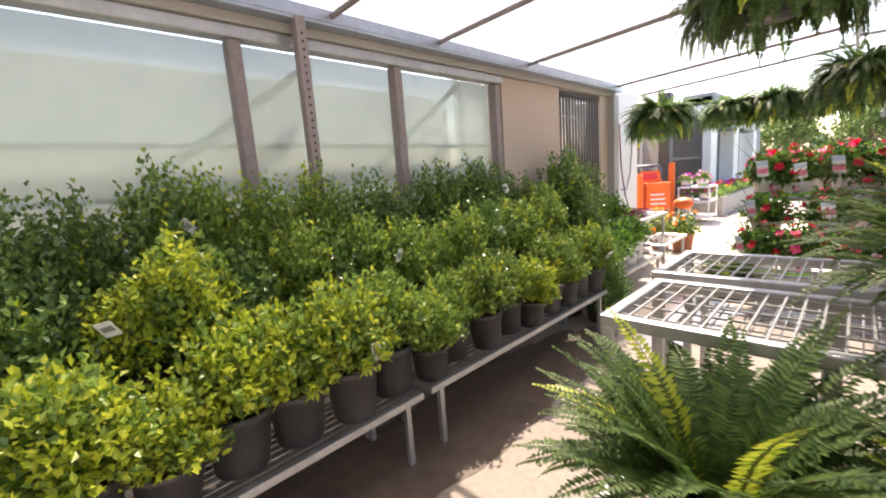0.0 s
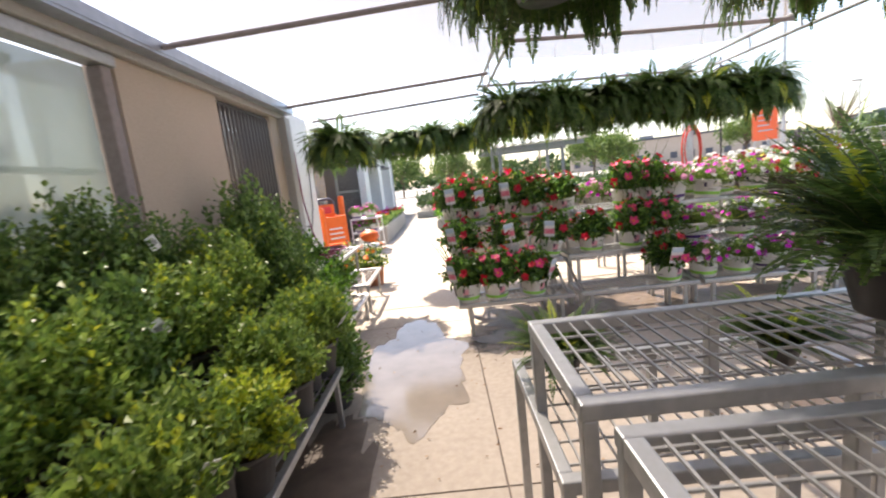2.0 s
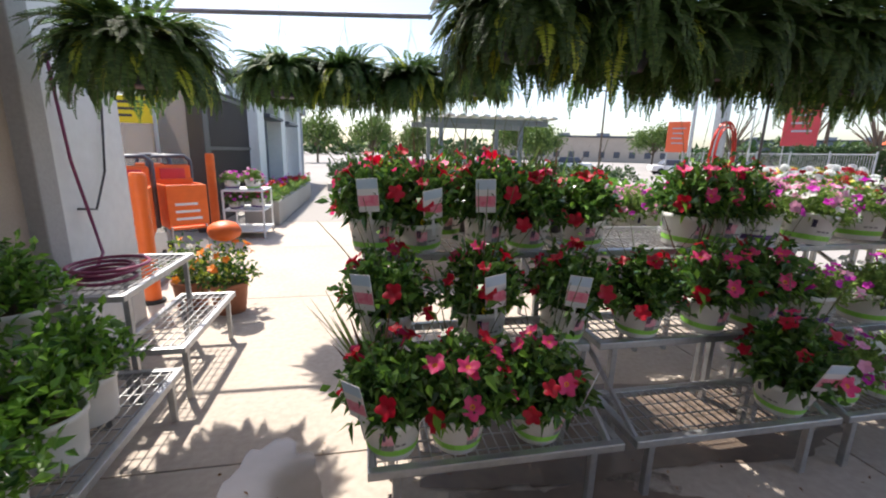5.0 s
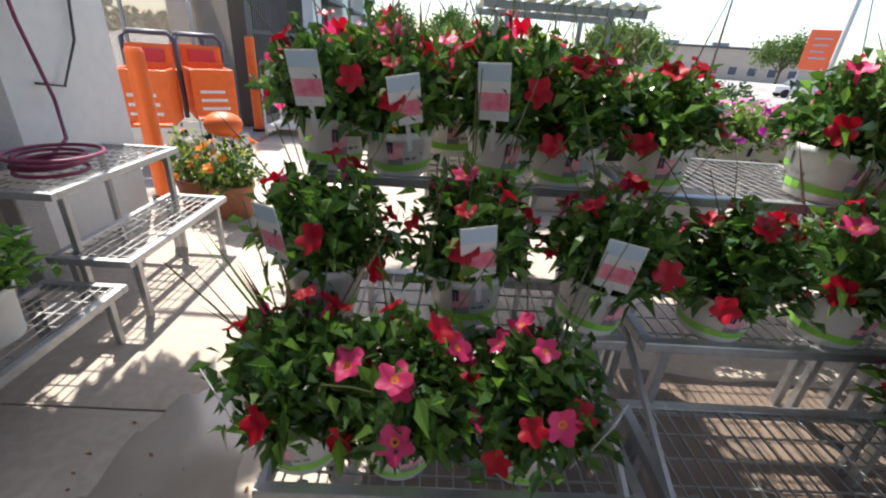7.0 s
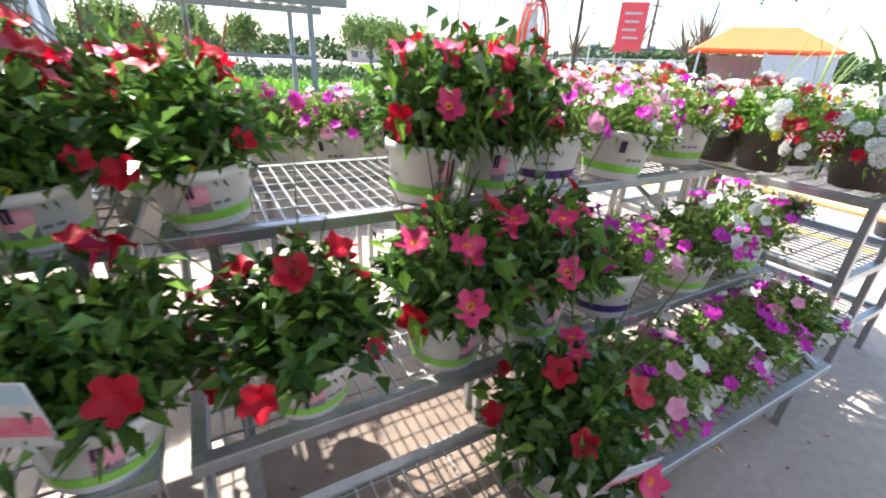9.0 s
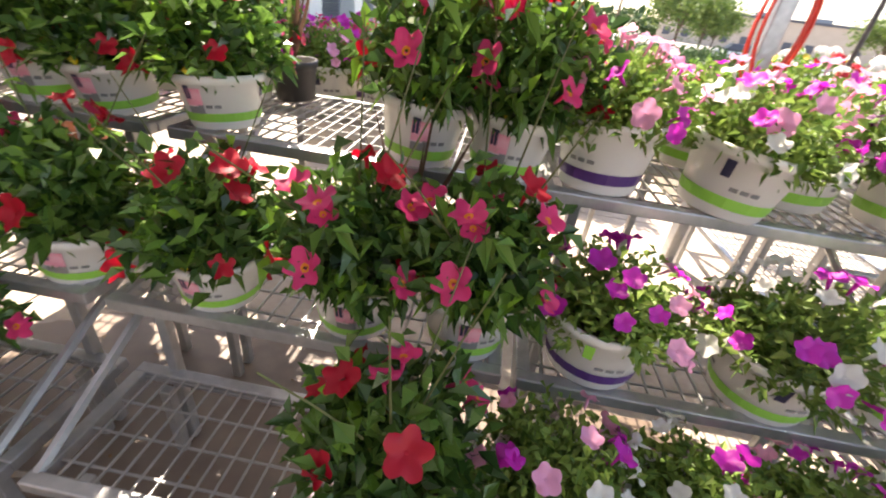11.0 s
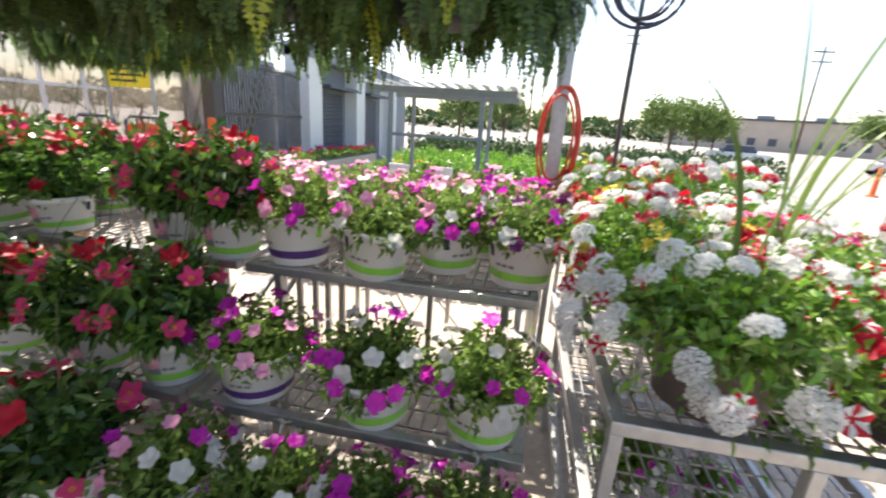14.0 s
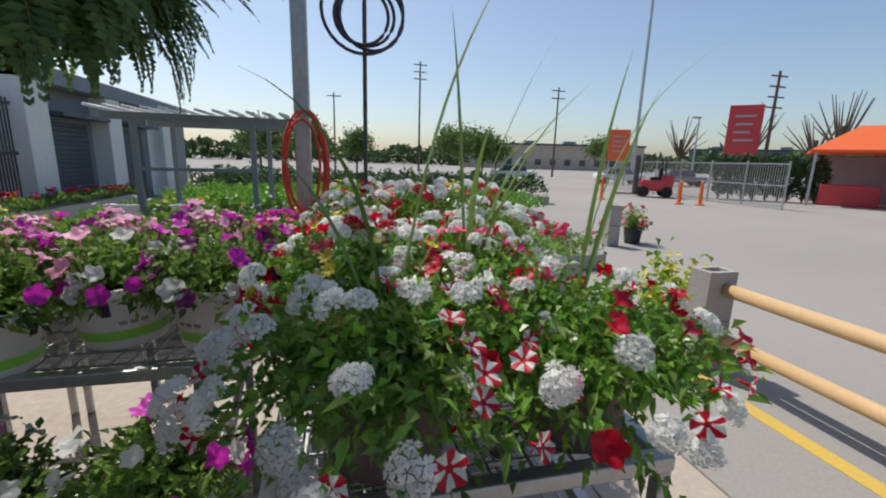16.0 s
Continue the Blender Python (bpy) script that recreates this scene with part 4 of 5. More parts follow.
# ---- tall benches with mixed planters ----
MIX = (("white", ["head_white", "head_white", "head_white", "petunia_white"], 0, "white verbena mixed planter in a brown pot"),
       ("stripe", ["stripe_x", "head_white", "petunia_red", "petunia_red"], 3, "striped red and white petunias with grass spikes in a brown pot"),
       ("red", ["petunia_red", "head_red", "head_white", "daisy_yellow"], 0, "red and white mixed planter in a brown pot"),
       ("spike", ["head_white", "petunia_red", "petunia_pink"], 5, "mixed planter with tall grass spikes in a brown pot"),
       ("near", ["head_white", "head_white", "stripe_x", "stripe_x", "petunia_red"], 4, "white verbena and striped petunias with grass blades, brown pot"))
for x, y, k in ((3.4, 5.36, 4), (3.86, 5.37, 1), (3.36, 5.8, 2), (3.72, 5.8, 3), (3.38, 6.08, 0), (3.76, 6.1, 1), (3.4, 6.36, 2), (3.78, 6.38, 0)):
    n_, c_, sp, lab = MIX[k]
    front = y < 5.5
    place(("mix", n_, front), lambda c=c_, q=sp, l=lab, w=front: mixed_basket(c, q, l, 0.16, 0.22, 140, 76, 0.36, 0.15, 0.85) if w else mixed_basket(c, q, l, dome=0.18), at(x, y, 1.05))
for y in (6.85, 7.25, 7.7):
    for x in (3.4, 3.75, 4.15):
        n_, c_, sp, lab = MIX[int(rng.choice([0, 2, 2, 1]))]
        place(("mix", n_), lambda c=c_, q=sp, l=lab: mixed_basket(c, q, l), at(x, y, 1.0))
for x in (3.42, 3.75):
    place("lowmix", lambda: mixed_basket(["petunia_mag", "petunia_white"], 0, "magenta and white planter on the low shelf"), at(x, 5.85, 0.3, s=0.6))
place("lowmix", lambda: None, at(3.85, 5.75, 0.68, s=0.62))

# ---- beyond the rack: perennial beds, pergola, hose post ----
def bed(name, label, x0, x1, y0, y1, z, m, n, leaf, colors=(), nf=0, h=0.35):
    """A long display bed of low plants: a low bench with pots and many leaves."""
    t = thing(name, label, "plant display", group="display beds")
    part("base", mesh("base", *bevel_box(x0, x1, y0, y1, 0, z, 0.02), [M["block"]]), t)
    g = rng.random((n, 3)) * (x1 - x0, y1 - y0, 1) + (x0, y0, 0)
    hgt = np.array([noise.noise((p[0] * 3, p[1] * 3, 1.7)) for p in g])
    P = np.stack([g[:, 0], g[:, 1], z + h * (0.45 + 0.6 * hgt) * g[:, 2] ** 0.4], 1)
    V, F = leaves(P, ball_dirs(n, -0.1), rng.uniform(0.6, 1.2, n) * leaf, leaf * 0.55)
    part("foliage", mesh("foliage", V, F, [M[m]]), t)
    if nf:
        gp = rng.random((nf, 2)) * (x1 - x0, y1 - y0) + (x0, y0)
        for x, y in gp:
            p = (x, y, z + h * (0.6 + 0.55 * noise.noise((x * 3, y * 3, 1.7))) + 0.05)
            part("flower", blossom(colors[int(rng.integers(len(colors)))]), t, at=face(p, unit(rng.normal(size=3) * 0.4 + (0, 0, 1))) @ Matrix.Scale(1.5, 4))
    return t


bed("perennial_bed", "yellow-green perennials on a low display bench", -0.3, 2.9, 8.6, 10.0, 0.75, "bright_leaf", 7000, 0.09, ("daisy_yellow",), 40)
bed("perennial_bed", "white-flowered green perennials on a low bench", 0.2, 3.2, 10.4, 11.8, 0.7, "soft_leaf", 6000, 0.09, ("daisy_white",), 60)
bed("perennial_bed", "orange and yellow bedding plants on a low bench", -0.5, 0.6, 11.0, 16.0, 0.4, "bright_leaf", 4500, 0.08, ("daisy_orange", "daisy_yellow"), 60)
bed("perennial_bed", "pale green bedding plants on a long bench", 3.6, 6.2, 9.0, 12.5, 0.5, "soft_leaf", 6000, 0.08, ("daisy_white", "head_white"), 40)
bed("perennial_bed", "red and pink flowering shrubs on pallets", 5.6, 7.6, 10.5, 13.0, 0.25, "soft_leaf", 4500, 0.07, ("head_red", "head_pink"), 120, 0.45)
bed("perennial_bed", "green nursery shrubs standing in rows", -1.0, 9.0, 15.5, 20.0, 0.3, "bright_leaf", 11000, 0.16, (), 0, 0.7)
bed("perennial_bed", "dark nursery shrubs standing in rows", -2.0, 12.0, 21.0, 27.0, 0.3, "far_leaf", 12000, 0.22, (), 0, 1.1)
bed("perennial_bed", "mixed flowering pots along the far wall", -3.1, -2.4, 13.0, 19.0, 0.5, "soft_leaf", 5000, 0.09, ("head_red", "petunia_mag", "daisy_orange"), 90)

pergola = thing("pergola", "white slatted pergola on grey steel posts", "pergola", pose(0.44, 10.9, 0))
for x in (0.25, 1.7):
    for y in (0.1, 1.5):
        part("post", mesh("post", *bevel_box(x - 0.035, x + 0.035, y - 0.035, y + 0.035, 0, 2.1, 0.005), [M["mid_grey"]]), pergola)
for y in (0.1, 1.5):
    part("beam", mesh("beam", *bevel_box(-0.1, 2.2, y - 0.03, y + 0.03, 2.1, 2.2, 0.005), [M["mid_grey"]]), pergola)
part("tie_rail", mesh("tie_rail", *bevel_box(0.25, 1.7, 0.08, 0.12, 1.45, 1.5, 0.004), [M["mid_grey"]]), pergola)
slat = mesh("slat", *bevel_box(-0.055, 0.055, -0.3, 1.9, 0, 0.035, 0.006), [M["white_paint"]])
for i in range(12):
    part("slat", slat, pergola, at=pose(-0.05 + i * 0.2, 0, 2.21, 0, 14, 0))


def hose(name, label, m, x, y, z, r, turns=4, axis="x", rad=0.014, tall=1.0):
    t = thing(name, label, "hose", pose(x, y, z))
    for k in range(turns):
        a = np.linspace(0, 2 * math.pi, 28, endpoint=False)
        rr = r * (1 + 0.12 * rng.normal())
        o = 0.02 * rng.normal(size=2)
        c, s = rr * np.cos(a), rr * tall * np.sin(a)
        pts = np.stack([c + o[0], 0 * a + 0.02 * k, s + o[1]], 1) if axis == "x" else np.stack([c + o[0], s + o[1], 0 * a + 0.022 * k], 1) if axis == "z" else np.stack([0 * a + 0.02 * k, c + o[0], s + o[1]], 1)
        part("coil", mesh("coil", *tube(pts, rad, 7, closed=True), [M[m]], smooth=True), t)
    return t


hose("coiled_hose", "bright red hose coiled on the canopy post", "red_hose", 3.07, 7.5, 1.62, 0.12, 4, "x", 0.009, 2.7)
hose("coiled_hose", "dark hose coil hung from the canopy", "dark_hose", 3.48, 7.4, 2.58, 0.2, 4, "x", 0.011, 1.0)
hose("coiled_hose", "maroon garden hose coiled on the bench", "maroon_hose", -2.36, 6.62, 0.763, 0.17, 5, "z", 0.011, 1.0)
hr = thing("hose_run", "maroon garden hose running up the pale wall", "hose", pose(-2.6, 7.05, 0))
part("run", mesh("run", *tube([(0.12, -0.25, 0.79), (0.06, -0.05, 0.84), (-0.05, 0.08, 1.05), (-0.1, 0.04, 1.5), (-0.105, -0.02, 2.2)], 0.011, 7), [M["maroon_hose"]], smooth=True), hr)
cab = thing("wall_cable", "thin dark cable hanging on the pale wall", "cable", pose(WX, 7.55, 0))
part("cable", mesh("cable", *tube([(0.0, 0.1, 2.5), (0.005, 0.05, 1.9), (0.01, -0.05, 1.4), (0.02, -0.25, 1.12), (0.01, -0.45, 1.15)], 0.009, 6), [M["dark_iron"]], smooth=True), cab)
stk = thing("hose_pole", "thin dark pole holding the hose coil", "pole", pose(3.48, 7.47, 0))
part("shaft", mesh("shaft", *tube([(0, 0, 0), (0, 0, 2.9)], 0.014), [M["dark_iron"]]), stk)

# price boards over the flowers
for x in (1.7, 2.12):
    s = thing("price_board", "small blank pink-white price board on a stake", "sign", pose(x, 8.2, 0), group="price boards")
    part("board", mesh("board", *bevel_box(-0.1, 0.1, -0.006, 0.006, 1.12, 1.3, 0.004), [M["tag_white"]]), s)
    part("stake", mesh("stake", *tube([(0, 0, 0), (0, 0, 1.12)], 0.01, 6), [M["wire"]]), s)

# ---- orange carts and plants by the corner ----
def cart(x, y, rz):
    t = thing("flatbed_cart", "orange plastic shopping cart with grey frame", "cart", pose(x, y, 0, 0, 0, rz), group="orange carts")
    part("basket", mesh("basket", *join([bevel_box(-0.25, 0.25, -0.3, -0.27, 0.55, 1.1, 0.01), bevel_box(-0.25, 0.25, 0.27, 0.3, 0.5, 1.15, 0.01), bevel_box(-0.25, -0.22, -0.27, 0.27, 0.5, 1.1, 0.01), bevel_box(0.22, 0.25, -0.27, 0.27, 0.5, 1.1, 0.01), bevel_box(-0.22, 0.22, -0.27, 0.27, 0.48, 0.52, 0.01)]), [M["orange"]]), t)
    part("seat_back", mesh("seat_back", *bevel_box(-0.24, 0.24, 0.31, 0.36, 0.9, 1.35, 0.03), [M["orange"]]), t)
    for sx in (-0.22, 0.22):
        part("frame_tube", mesh("frame_tube", *tube([(sx, -0.3, 0.12), (sx, -0.28, 0.5), (sx, 0.4, 0.95), (sx, 0.45, 1.05)], 0.015), [M["galv"]]), t)
        for sy in (-0.28, 0.3):
            wv, wf = lathe([(0.0, -0.02), (0.055, -0.02), (0.06, -0.01), (0.06, 0.01), (0.055, 0.02), (0.0, 0.02)], 16)
            wv = wv[:, [2, 0, 1]] + (sx, sy, 0.06)
            part("wheel", mesh("wheel", wv, wf, [M["rubber"]]), t)
    for sz in (0.62, 0.72, 0.82):
        part("print_bar", mesh("print_bar", *box(-0.16, 0.16 - 0.2 * (sz - 0.62), -0.304, -0.3, sz, sz + 0.035), [M["tag_white"]]), t)
    part("seat_flap", mesh("seat_flap", *bevel_box(-0.16, 0.16, 0.29, 0.31, 0.98, 1.3, 0.01), [M["sign_red"]]), t)
    part("push_frame", mesh("push_frame", *tube([(-0.27, 0.4, 0.5), (-0.27, 0.42, 1.4), (-0.2, 0.42, 1.47), (0.2, 0.42, 1.47), (0.27, 0.42, 1.4), (0.27, 0.4, 0.5)], 0.03, 8), [M["dark_wall"]], smooth=True), t)
    part("handle", mesh("handle", *tube([(-0.24, 0.45, 1.05), (0.24, 0.45, 1.05)], 0.016), [M["orange"]]), t)
    return t


cart(-3.55, 9.5, 20)
cart(-3.2, 10.2, 35)
cart(-4.0, 10.7, -15)
sg = thing("safety_sign", "yellow sign panel hung on the greenhouse frame", "sign", pose(-4.3, 11.2, 0))
part("board", mesh("board", *bevel_box(-0.5, 0.5, -0.01, 0.01, 1.95, 2.35, 0.005), [M["yellow"]]), sg)
for i in range(3):
    part("text_line", mesh("text_line", *box(-0.4, 0.4 - 0.12 * i, -0.014, -0.01, 2.24 - 0.1 * i, 2.28 - 0.1 * i), [M["dark_iron"]]), sg)
part("stand", mesh("stand", *join([box(x, x + 0.04, -0.05, -0.01, 0, 2.4) for x in (-0.5, 0.46)]), [M["galv"]]), sg)
for x, y, h in ((-2.85, 8.3, 1.35), (-3.35, 12.0, 1.5)):
    b = thing("bollard", "round orange plastic bollard by the gate", "bollard", pose(x, y, 0), group="bollards")
    part("sleeve", mesh("sleeve", *lathe([(0.0, 0), (0.075, 0), (0.075, h - 0.03), (0.06, h), (0.0, h)], 20), [M["orange"]], smooth=False), b)
    part("foot", mesh("foot", *lathe([(0.0, 0.0), (0.11, 0), (0.11, 0.03), (0.08, 0.04)], 20), [M["rubber"]]), b)


def planter(x, y, s, lab, pot, leafm, fl, nf):
    t = thing("potted_plant", lab, "flowering plant", pose(x, y, 0) @ Matrix.Scale(s, 4))
    add_pot(t, 0.17, 0.3, M[pot], M["soil"])
    P, D, f = shoots(60, 10, 0.28, 0.4, 0.28, 0.06, 0.03, low=-0.1)
    V, F = leaves(P, D, rng.uniform(0.05, 0.09, len(P)), rng.uniform(0.025, 0.04, len(P)), droop=0.25)
    part("foliage", mesh("foliage", V, F, [M[leafm], M["lime_leaf"]], (rng.random(len(P)) < 0.2).astype(int)), t)
    add_flowers(t, fl, nf, 0.3, 0.42, 0.3)


planter(-2.0, 7.95, 1.05, "leafy planter with orange flowers in a terracotta pot", "terracotta", "vine_leaf", ["trumpet_orange"], 14)
planter(-2.4, 8.1, 1.0, "dark-leaved planter in a terracotta pot", "terracotta", "holly_leaf", ["trumpet_orange", "head_white"], 6)
b = thing("balloon_pumpkin", "round orange ornament among the leaves", "ornament", pose(-1.98, 7.9, 0.83))
V, F = lathe([(0.0, -0.1)] + [(0.15 * math.sin(a), -0.1 * math.cos(a)) for a in np.linspace(0.2, 2.9, 9)] + [(0.0, 0.1)], 20)
k = 1 + 0.05 * np.cos(8 * np.arctan2(V[:, 1], V[:, 0]))
part("body", mesh("body", V * np.stack([k, k, np.ones_like(k)], 1), F, [M["orange"]], smooth=True), b)
shelf = thing("display_shelf", "two-tier steel display shelf with flower pots", "shelf", pose(-2.75, 11.9, 0))
for z in (0.12, 0.5, 0.85):
    part("shelf_board", mesh("shelf_board", *bevel_box(-0.35, 0.35, -0.3, 0.5, z, z + 0.03, 0.004), [M["white_paint"]]), shelf)
for x in (-0.33, 0.33):
    for y in (-0.28, 0.48):
        part("upright", mesh("upright", *bevel_box(x - 0.015, x + 0.015, y - 0.015, y + 0.015, 0, 0.88, 0.003), [M["white_paint"]]), shelf)
for x, z, k in ((-2.95, 0.88, "a"), (-2.6, 0.88, "c"), (-2.9, 0.53, "a"), (-2.55, 0.53, "e")):
    pet(k, x, 11.8, z, 0.9)

# ---- yard on the open side ----
def guard_block(x, y, n=2):
    t = thing("block_post", "stack of grey hollow concrete blocks", "concrete block", pose(x, y, 0), group="block posts")
    for i in range(n):
        z = i * 0.44
        shell = join([box(-0.14, 0.14, -0.1, -0.06, z, z + 0.43), box(-0.14, 0.14, 0.06, 0.1, z, z + 0.43), box(-0.14, -0.1, -0.06, 0.06, z, z + 0.43), box(0.1, 0.14, -0.06, 0.06, z, z + 0.43), box(-0.1, 0.1, -0.06, 0.06, z + 0.18, z + 0.25)])
        part("block", mesh("block", *shell, [M["block"]]), t)
    return t


guard_block(6.36, 7.3)
guard_block(9.0, 12.4)
guard_block(6.4, 3.2)
rail = thing("barrier_rail", "tan plastic pipe barrier between concrete blocks", "barrier")
for z in (0.3, 0.72):
    part("pipe", mesh("pipe", *tube([(6.4, 7.22, z), (6.4, 3.25, z)], 0.055, 14), [M["tan_rail"]], smooth=True), rail)
structure("line_marking", *box(6.12, 6.25, 2, 12.2, -0.0115, -0.008), M["line_yellow"], "worn yellow painted line")
planter(9.7, 12.6, 1.2, "red flowering planter beside the block post", "pot_blue", "soft_leaf", ["head_red", "petunia_pink"], 26)
planter(6.95, 5.95, 1.0, "magenta geranium on the ground by the barrier", "pot_blue", "soft_leaf", ["head_mag", "head_pink"], 22)
planter(6.4, 7.75, 1.25, "yellow feathery flowering plant", "pot_brown", "lime_leaf", ["daisy_yellow"], 40)

def forklift(x, y, rz):
    t = thing("forklift", "red forklift truck with black mast", "forklift", pose(x, y, 0, 0, 0, rz))
    part("body", mesh("body", *join([bevel_box(-0.55, 0.55, -1.2, 0.4, 0.35, 0.95, 0.1), bevel_box(-0.5, 0.5, -1.25, -0.6, 0.6, 1.25, 0.12)]), [M["sign_red"]]), t)
    part("overhead_guard", mesh("overhead_guard", *join([bevel_box(-0.5, 0.5, -0.8, 0.5, 2.05, 2.12, 0.02)] + [tube([(sx, sy, 0.9), (sx, sy * 0.9, 2.06)], 0.035) for sx in (-0.48, 0.48) for sy in (-0.8, 0.5)]), [M["dark_iron"]]), t)
    part("seat", mesh("seat", *join([bevel_box(-0.25, 0.25, -0.6, -0.1, 0.95, 1.1, 0.04), bevel_box(-0.25, 0.25, -0.65, -0.52, 1.1, 1.6, 0.04)]), [M["rubber"]]), t)
    part("mast", mesh("mast", *join([box(sx - 0.06, sx + 0.06, 0.6, 0.75, 0.1, 2.3) for sx in (-0.35, 0.35)] + [box(-0.4, 0.4, 0.62, 0.7, z, z + 0.1) for z in (0.3, 1.2, 2.2)]), [M["dark_iron"]]), t)
    for sx in (-0.3, 0.3):
        part("fork", mesh("fork", *bevel_box(sx - 0.06, sx + 0.06, 0.75, 1.8, 0.1, 0.15, 0.01), [M["dark_iron"]]), t)
    for sx in (-0.55, 0.55):
        for sy in (-0.9, 0.3):
            wv, wf = lathe([(0.0, -0.11), (0.2, -0.11), (0.3, -0.09), (0.3, 0.09), (0.2, 0.11), (0.0, 0.11)], 20)
            part("wheel", mesh("wheel", wv[:, [2, 0, 1]] + (sx, sy, 0.3), wf, [M["rubber"]]), t)


forklift(20.5, 25.5, 60)
for x, y in ((18.8, 21.2), (19.6, 20.8), (16.2, 23.5)):
    b = thing("delineator", "orange traffic delineator post", "traffic post", pose(x, y, 0), group="traffic posts")
    part("post", mesh("post", *lathe([(0.0, 0), (0.2, 0), (0.2, 0.04), (0.09, 0.06), (0.07, 1.05), (0.03, 1.1), (0.0, 1.1)], 14), [M["orange"]]), b)


def board_sign(x, y, z, w, h, m, lab, rz):
    t = thing("banner_sign", lab, "sign", pose(x, y, 0, 0, 0, rz))
    part("board", mesh("board", *bevel_box(-w / 2, w / 2, -0.06, 0.06, z, z + h, 0.04), [M[m]]), t)
    for i in range(4):
        part("text_bar", mesh("text_bar", *box(-w * (0.3 - 0.04 * (i % 2)), w * (0.3 - 0.06 * (i % 3)), -0.075, -0.06, z + h * (0.76 - 0.16 * i), z + h * (0.8 - 0.16 * i)), [M["vest"]]), t)
    for sx in (-w * 0.4, w * 0.4):
        part("leg", mesh("leg", *tube([(sx, 0, 0), (sx, 0, z + 0.05)], 0.06), [M["galv"]]), t)


board_sign(26.6, 37.1, 2.1, 1.7, 2.6, "sign_orange", "orange and white banner sign on posts", -38)
board_sign(40.5, 38.0, 3.0, 2.7, 4.6, "sign_red", "dull red board sign with pale lettering", -45)
kiosk = thing("garden_kiosk", "kiosk with orange hipped roof and grey walls", "kiosk", pose(30.0, 19.8, 0, 0, 0, -52) @ Matrix.Scale(1.15, 4))
part("roof", mesh("roof", [(-3, -2, 2.4), (3, -2, 2.4), (3, 2, 2.4), (-3, 2, 2.4), (-1.4, 0, 3.5), (1.4, 0, 3.5), (-3, -2, 2.3), (3, -2, 2.3), (3, 2, 2.3), (-3, 2, 2.3)],
                   [(0, 1, 5, 4), (1, 2, 5), (2, 3, 4, 5), (3, 0, 4), (0, 6, 7, 1), (1, 7, 8, 2), (2, 8, 9, 3), (3, 9, 6, 0), (9, 8, 7, 6)], [M["orange_cloth"]]), kiosk)
for x in (-2.8, 0, 2.8):
    for y in (-1.8, 1.8):
        part("post", mesh("post", *bevel_box(x - 0.05, x + 0.05, y - 0.05, y + 0.05, 0, 2.3, 0.01), [M["galv"]]), kiosk)
part("wall", mesh("wall", *join([box(0, 2.8, -1.85, -1.8, 0, 2.2), box(-2.8, 2.8, 1.8, 1.85, 0, 2.2)]), [M["vest"]]), kiosk)
part("counter", mesh("counter", *bevel_box(-2.4, -0.4, -0.8, 0.4, 0, 0.9, 0.03), [M["sign_red"]]), kiosk)
fence = structure("fence", *join([box(22.2, 22.25, 19, 31, z, z + 0.05) for z in (0.1, 1.0, 1.95)]), M["galv"], "galvanised wire fence with posts")
fw = mesh("fence_wire", *join([box(22.22, 22.23, y, y + 0.02, 0.1, 1.95) for y in np.arange(19, 31, 0.12)]), [M["wire"]])
part("fence_wire", fw, fence, kind="stuff")
for y in range(19, 32, 2):
    part("fence_post", mesh("fence_post", *tube([(22.2, y, 0), (22.2, y, 2.1)], 0.04), [M["galv"]]), fence)


def pole(x, y, h, r, lab, arms=0, lamp=False):
    t = thing("utility_pole" if arms else "street_lamp" if lamp else "mast", lab, "pole", pose(x, y, 0), group="tall poles")
    part("shaft", mesh("shaft", *tube([(0, 0, 0), (0, 0, h)], r, 8, r * 0.6), [M["bark"] if arms else M["galv"]]), t)
    for i in range(arms):
        part("crossarm", mesh("crossarm", *box(-0.9, 0.9, -0.05, 0.05, h - 0.5 - 0.9 * i, h - 0.38 - 0.9 * i), [M["bark"]]), t)
    if lamp:
        part("lamp_head", mesh("lamp_head", *bevel_box(-0.8, 0.1, -0.15, 0.15, h - 0.05, h + 0.12, 0.04), [M["grey_panel"]]), t)


pole(30.7, 40.3, 20, 0.17, "tall slim light mast")
pole(14, 63.6, 14.5, 0.16, "wooden utility pole with crossarms", 3)
pole(2.7, 64.5, 10, 0.14, "wooden utility pole with crossarms", 1)
pole(41.8, 36.5, 10.4, 0.18, "wooden utility pole with crossarms", 4)
pole(37.9, 40.7, 6.5, 0.1, "street lamp by the road", 0, True)
pole(30, 55, 11, 0.14, "wooden utility pole with crossarms", 2)


def tree(x, y, h, r, m="tree_leaf", n=2600, lab="round green tree beyond the yard", bare=False):
    t = thing("tree", lab, "tree", pose(x, y, 0), group="far trees")
    part("trunk", mesh("trunk", *tube([(0, 0, 0), (0.05, 0, h * 0.3), (0, 0.08, h * 0.6)], 0.04 * h * 0.6, 8, 0.02 * h), [M["bark"]]), t)
    for d in ball_dirs(16 if bare else 8, 0.25):
        part("limb", mesh("limb", *tube([(0, 0, h * 0.32), d * r * 0.45 + (0, 0, h * 0.42), d * (r, r, h * 0.5) * 0.95 + (0, 0, h * 0.45)], 0.014 * h, 5, 0.003 * h), [M["bark"]]), t)
    if not bare:
        cl = ball_dirs(40, -0.5) * (r, r, h * 0.36) * rng.uniform(0.45, 0.95, (40, 1)) + (0, 0, h * 0.62)
        P = cl[rng.integers(40, size=n)] + rng.normal(size=(n, 3)) * r * 0.16
        part("crown", mesh("crown", *leaves(P, ball_dirs(n, -1), r * 0.13, r * 0.08), [M[m]]), t)


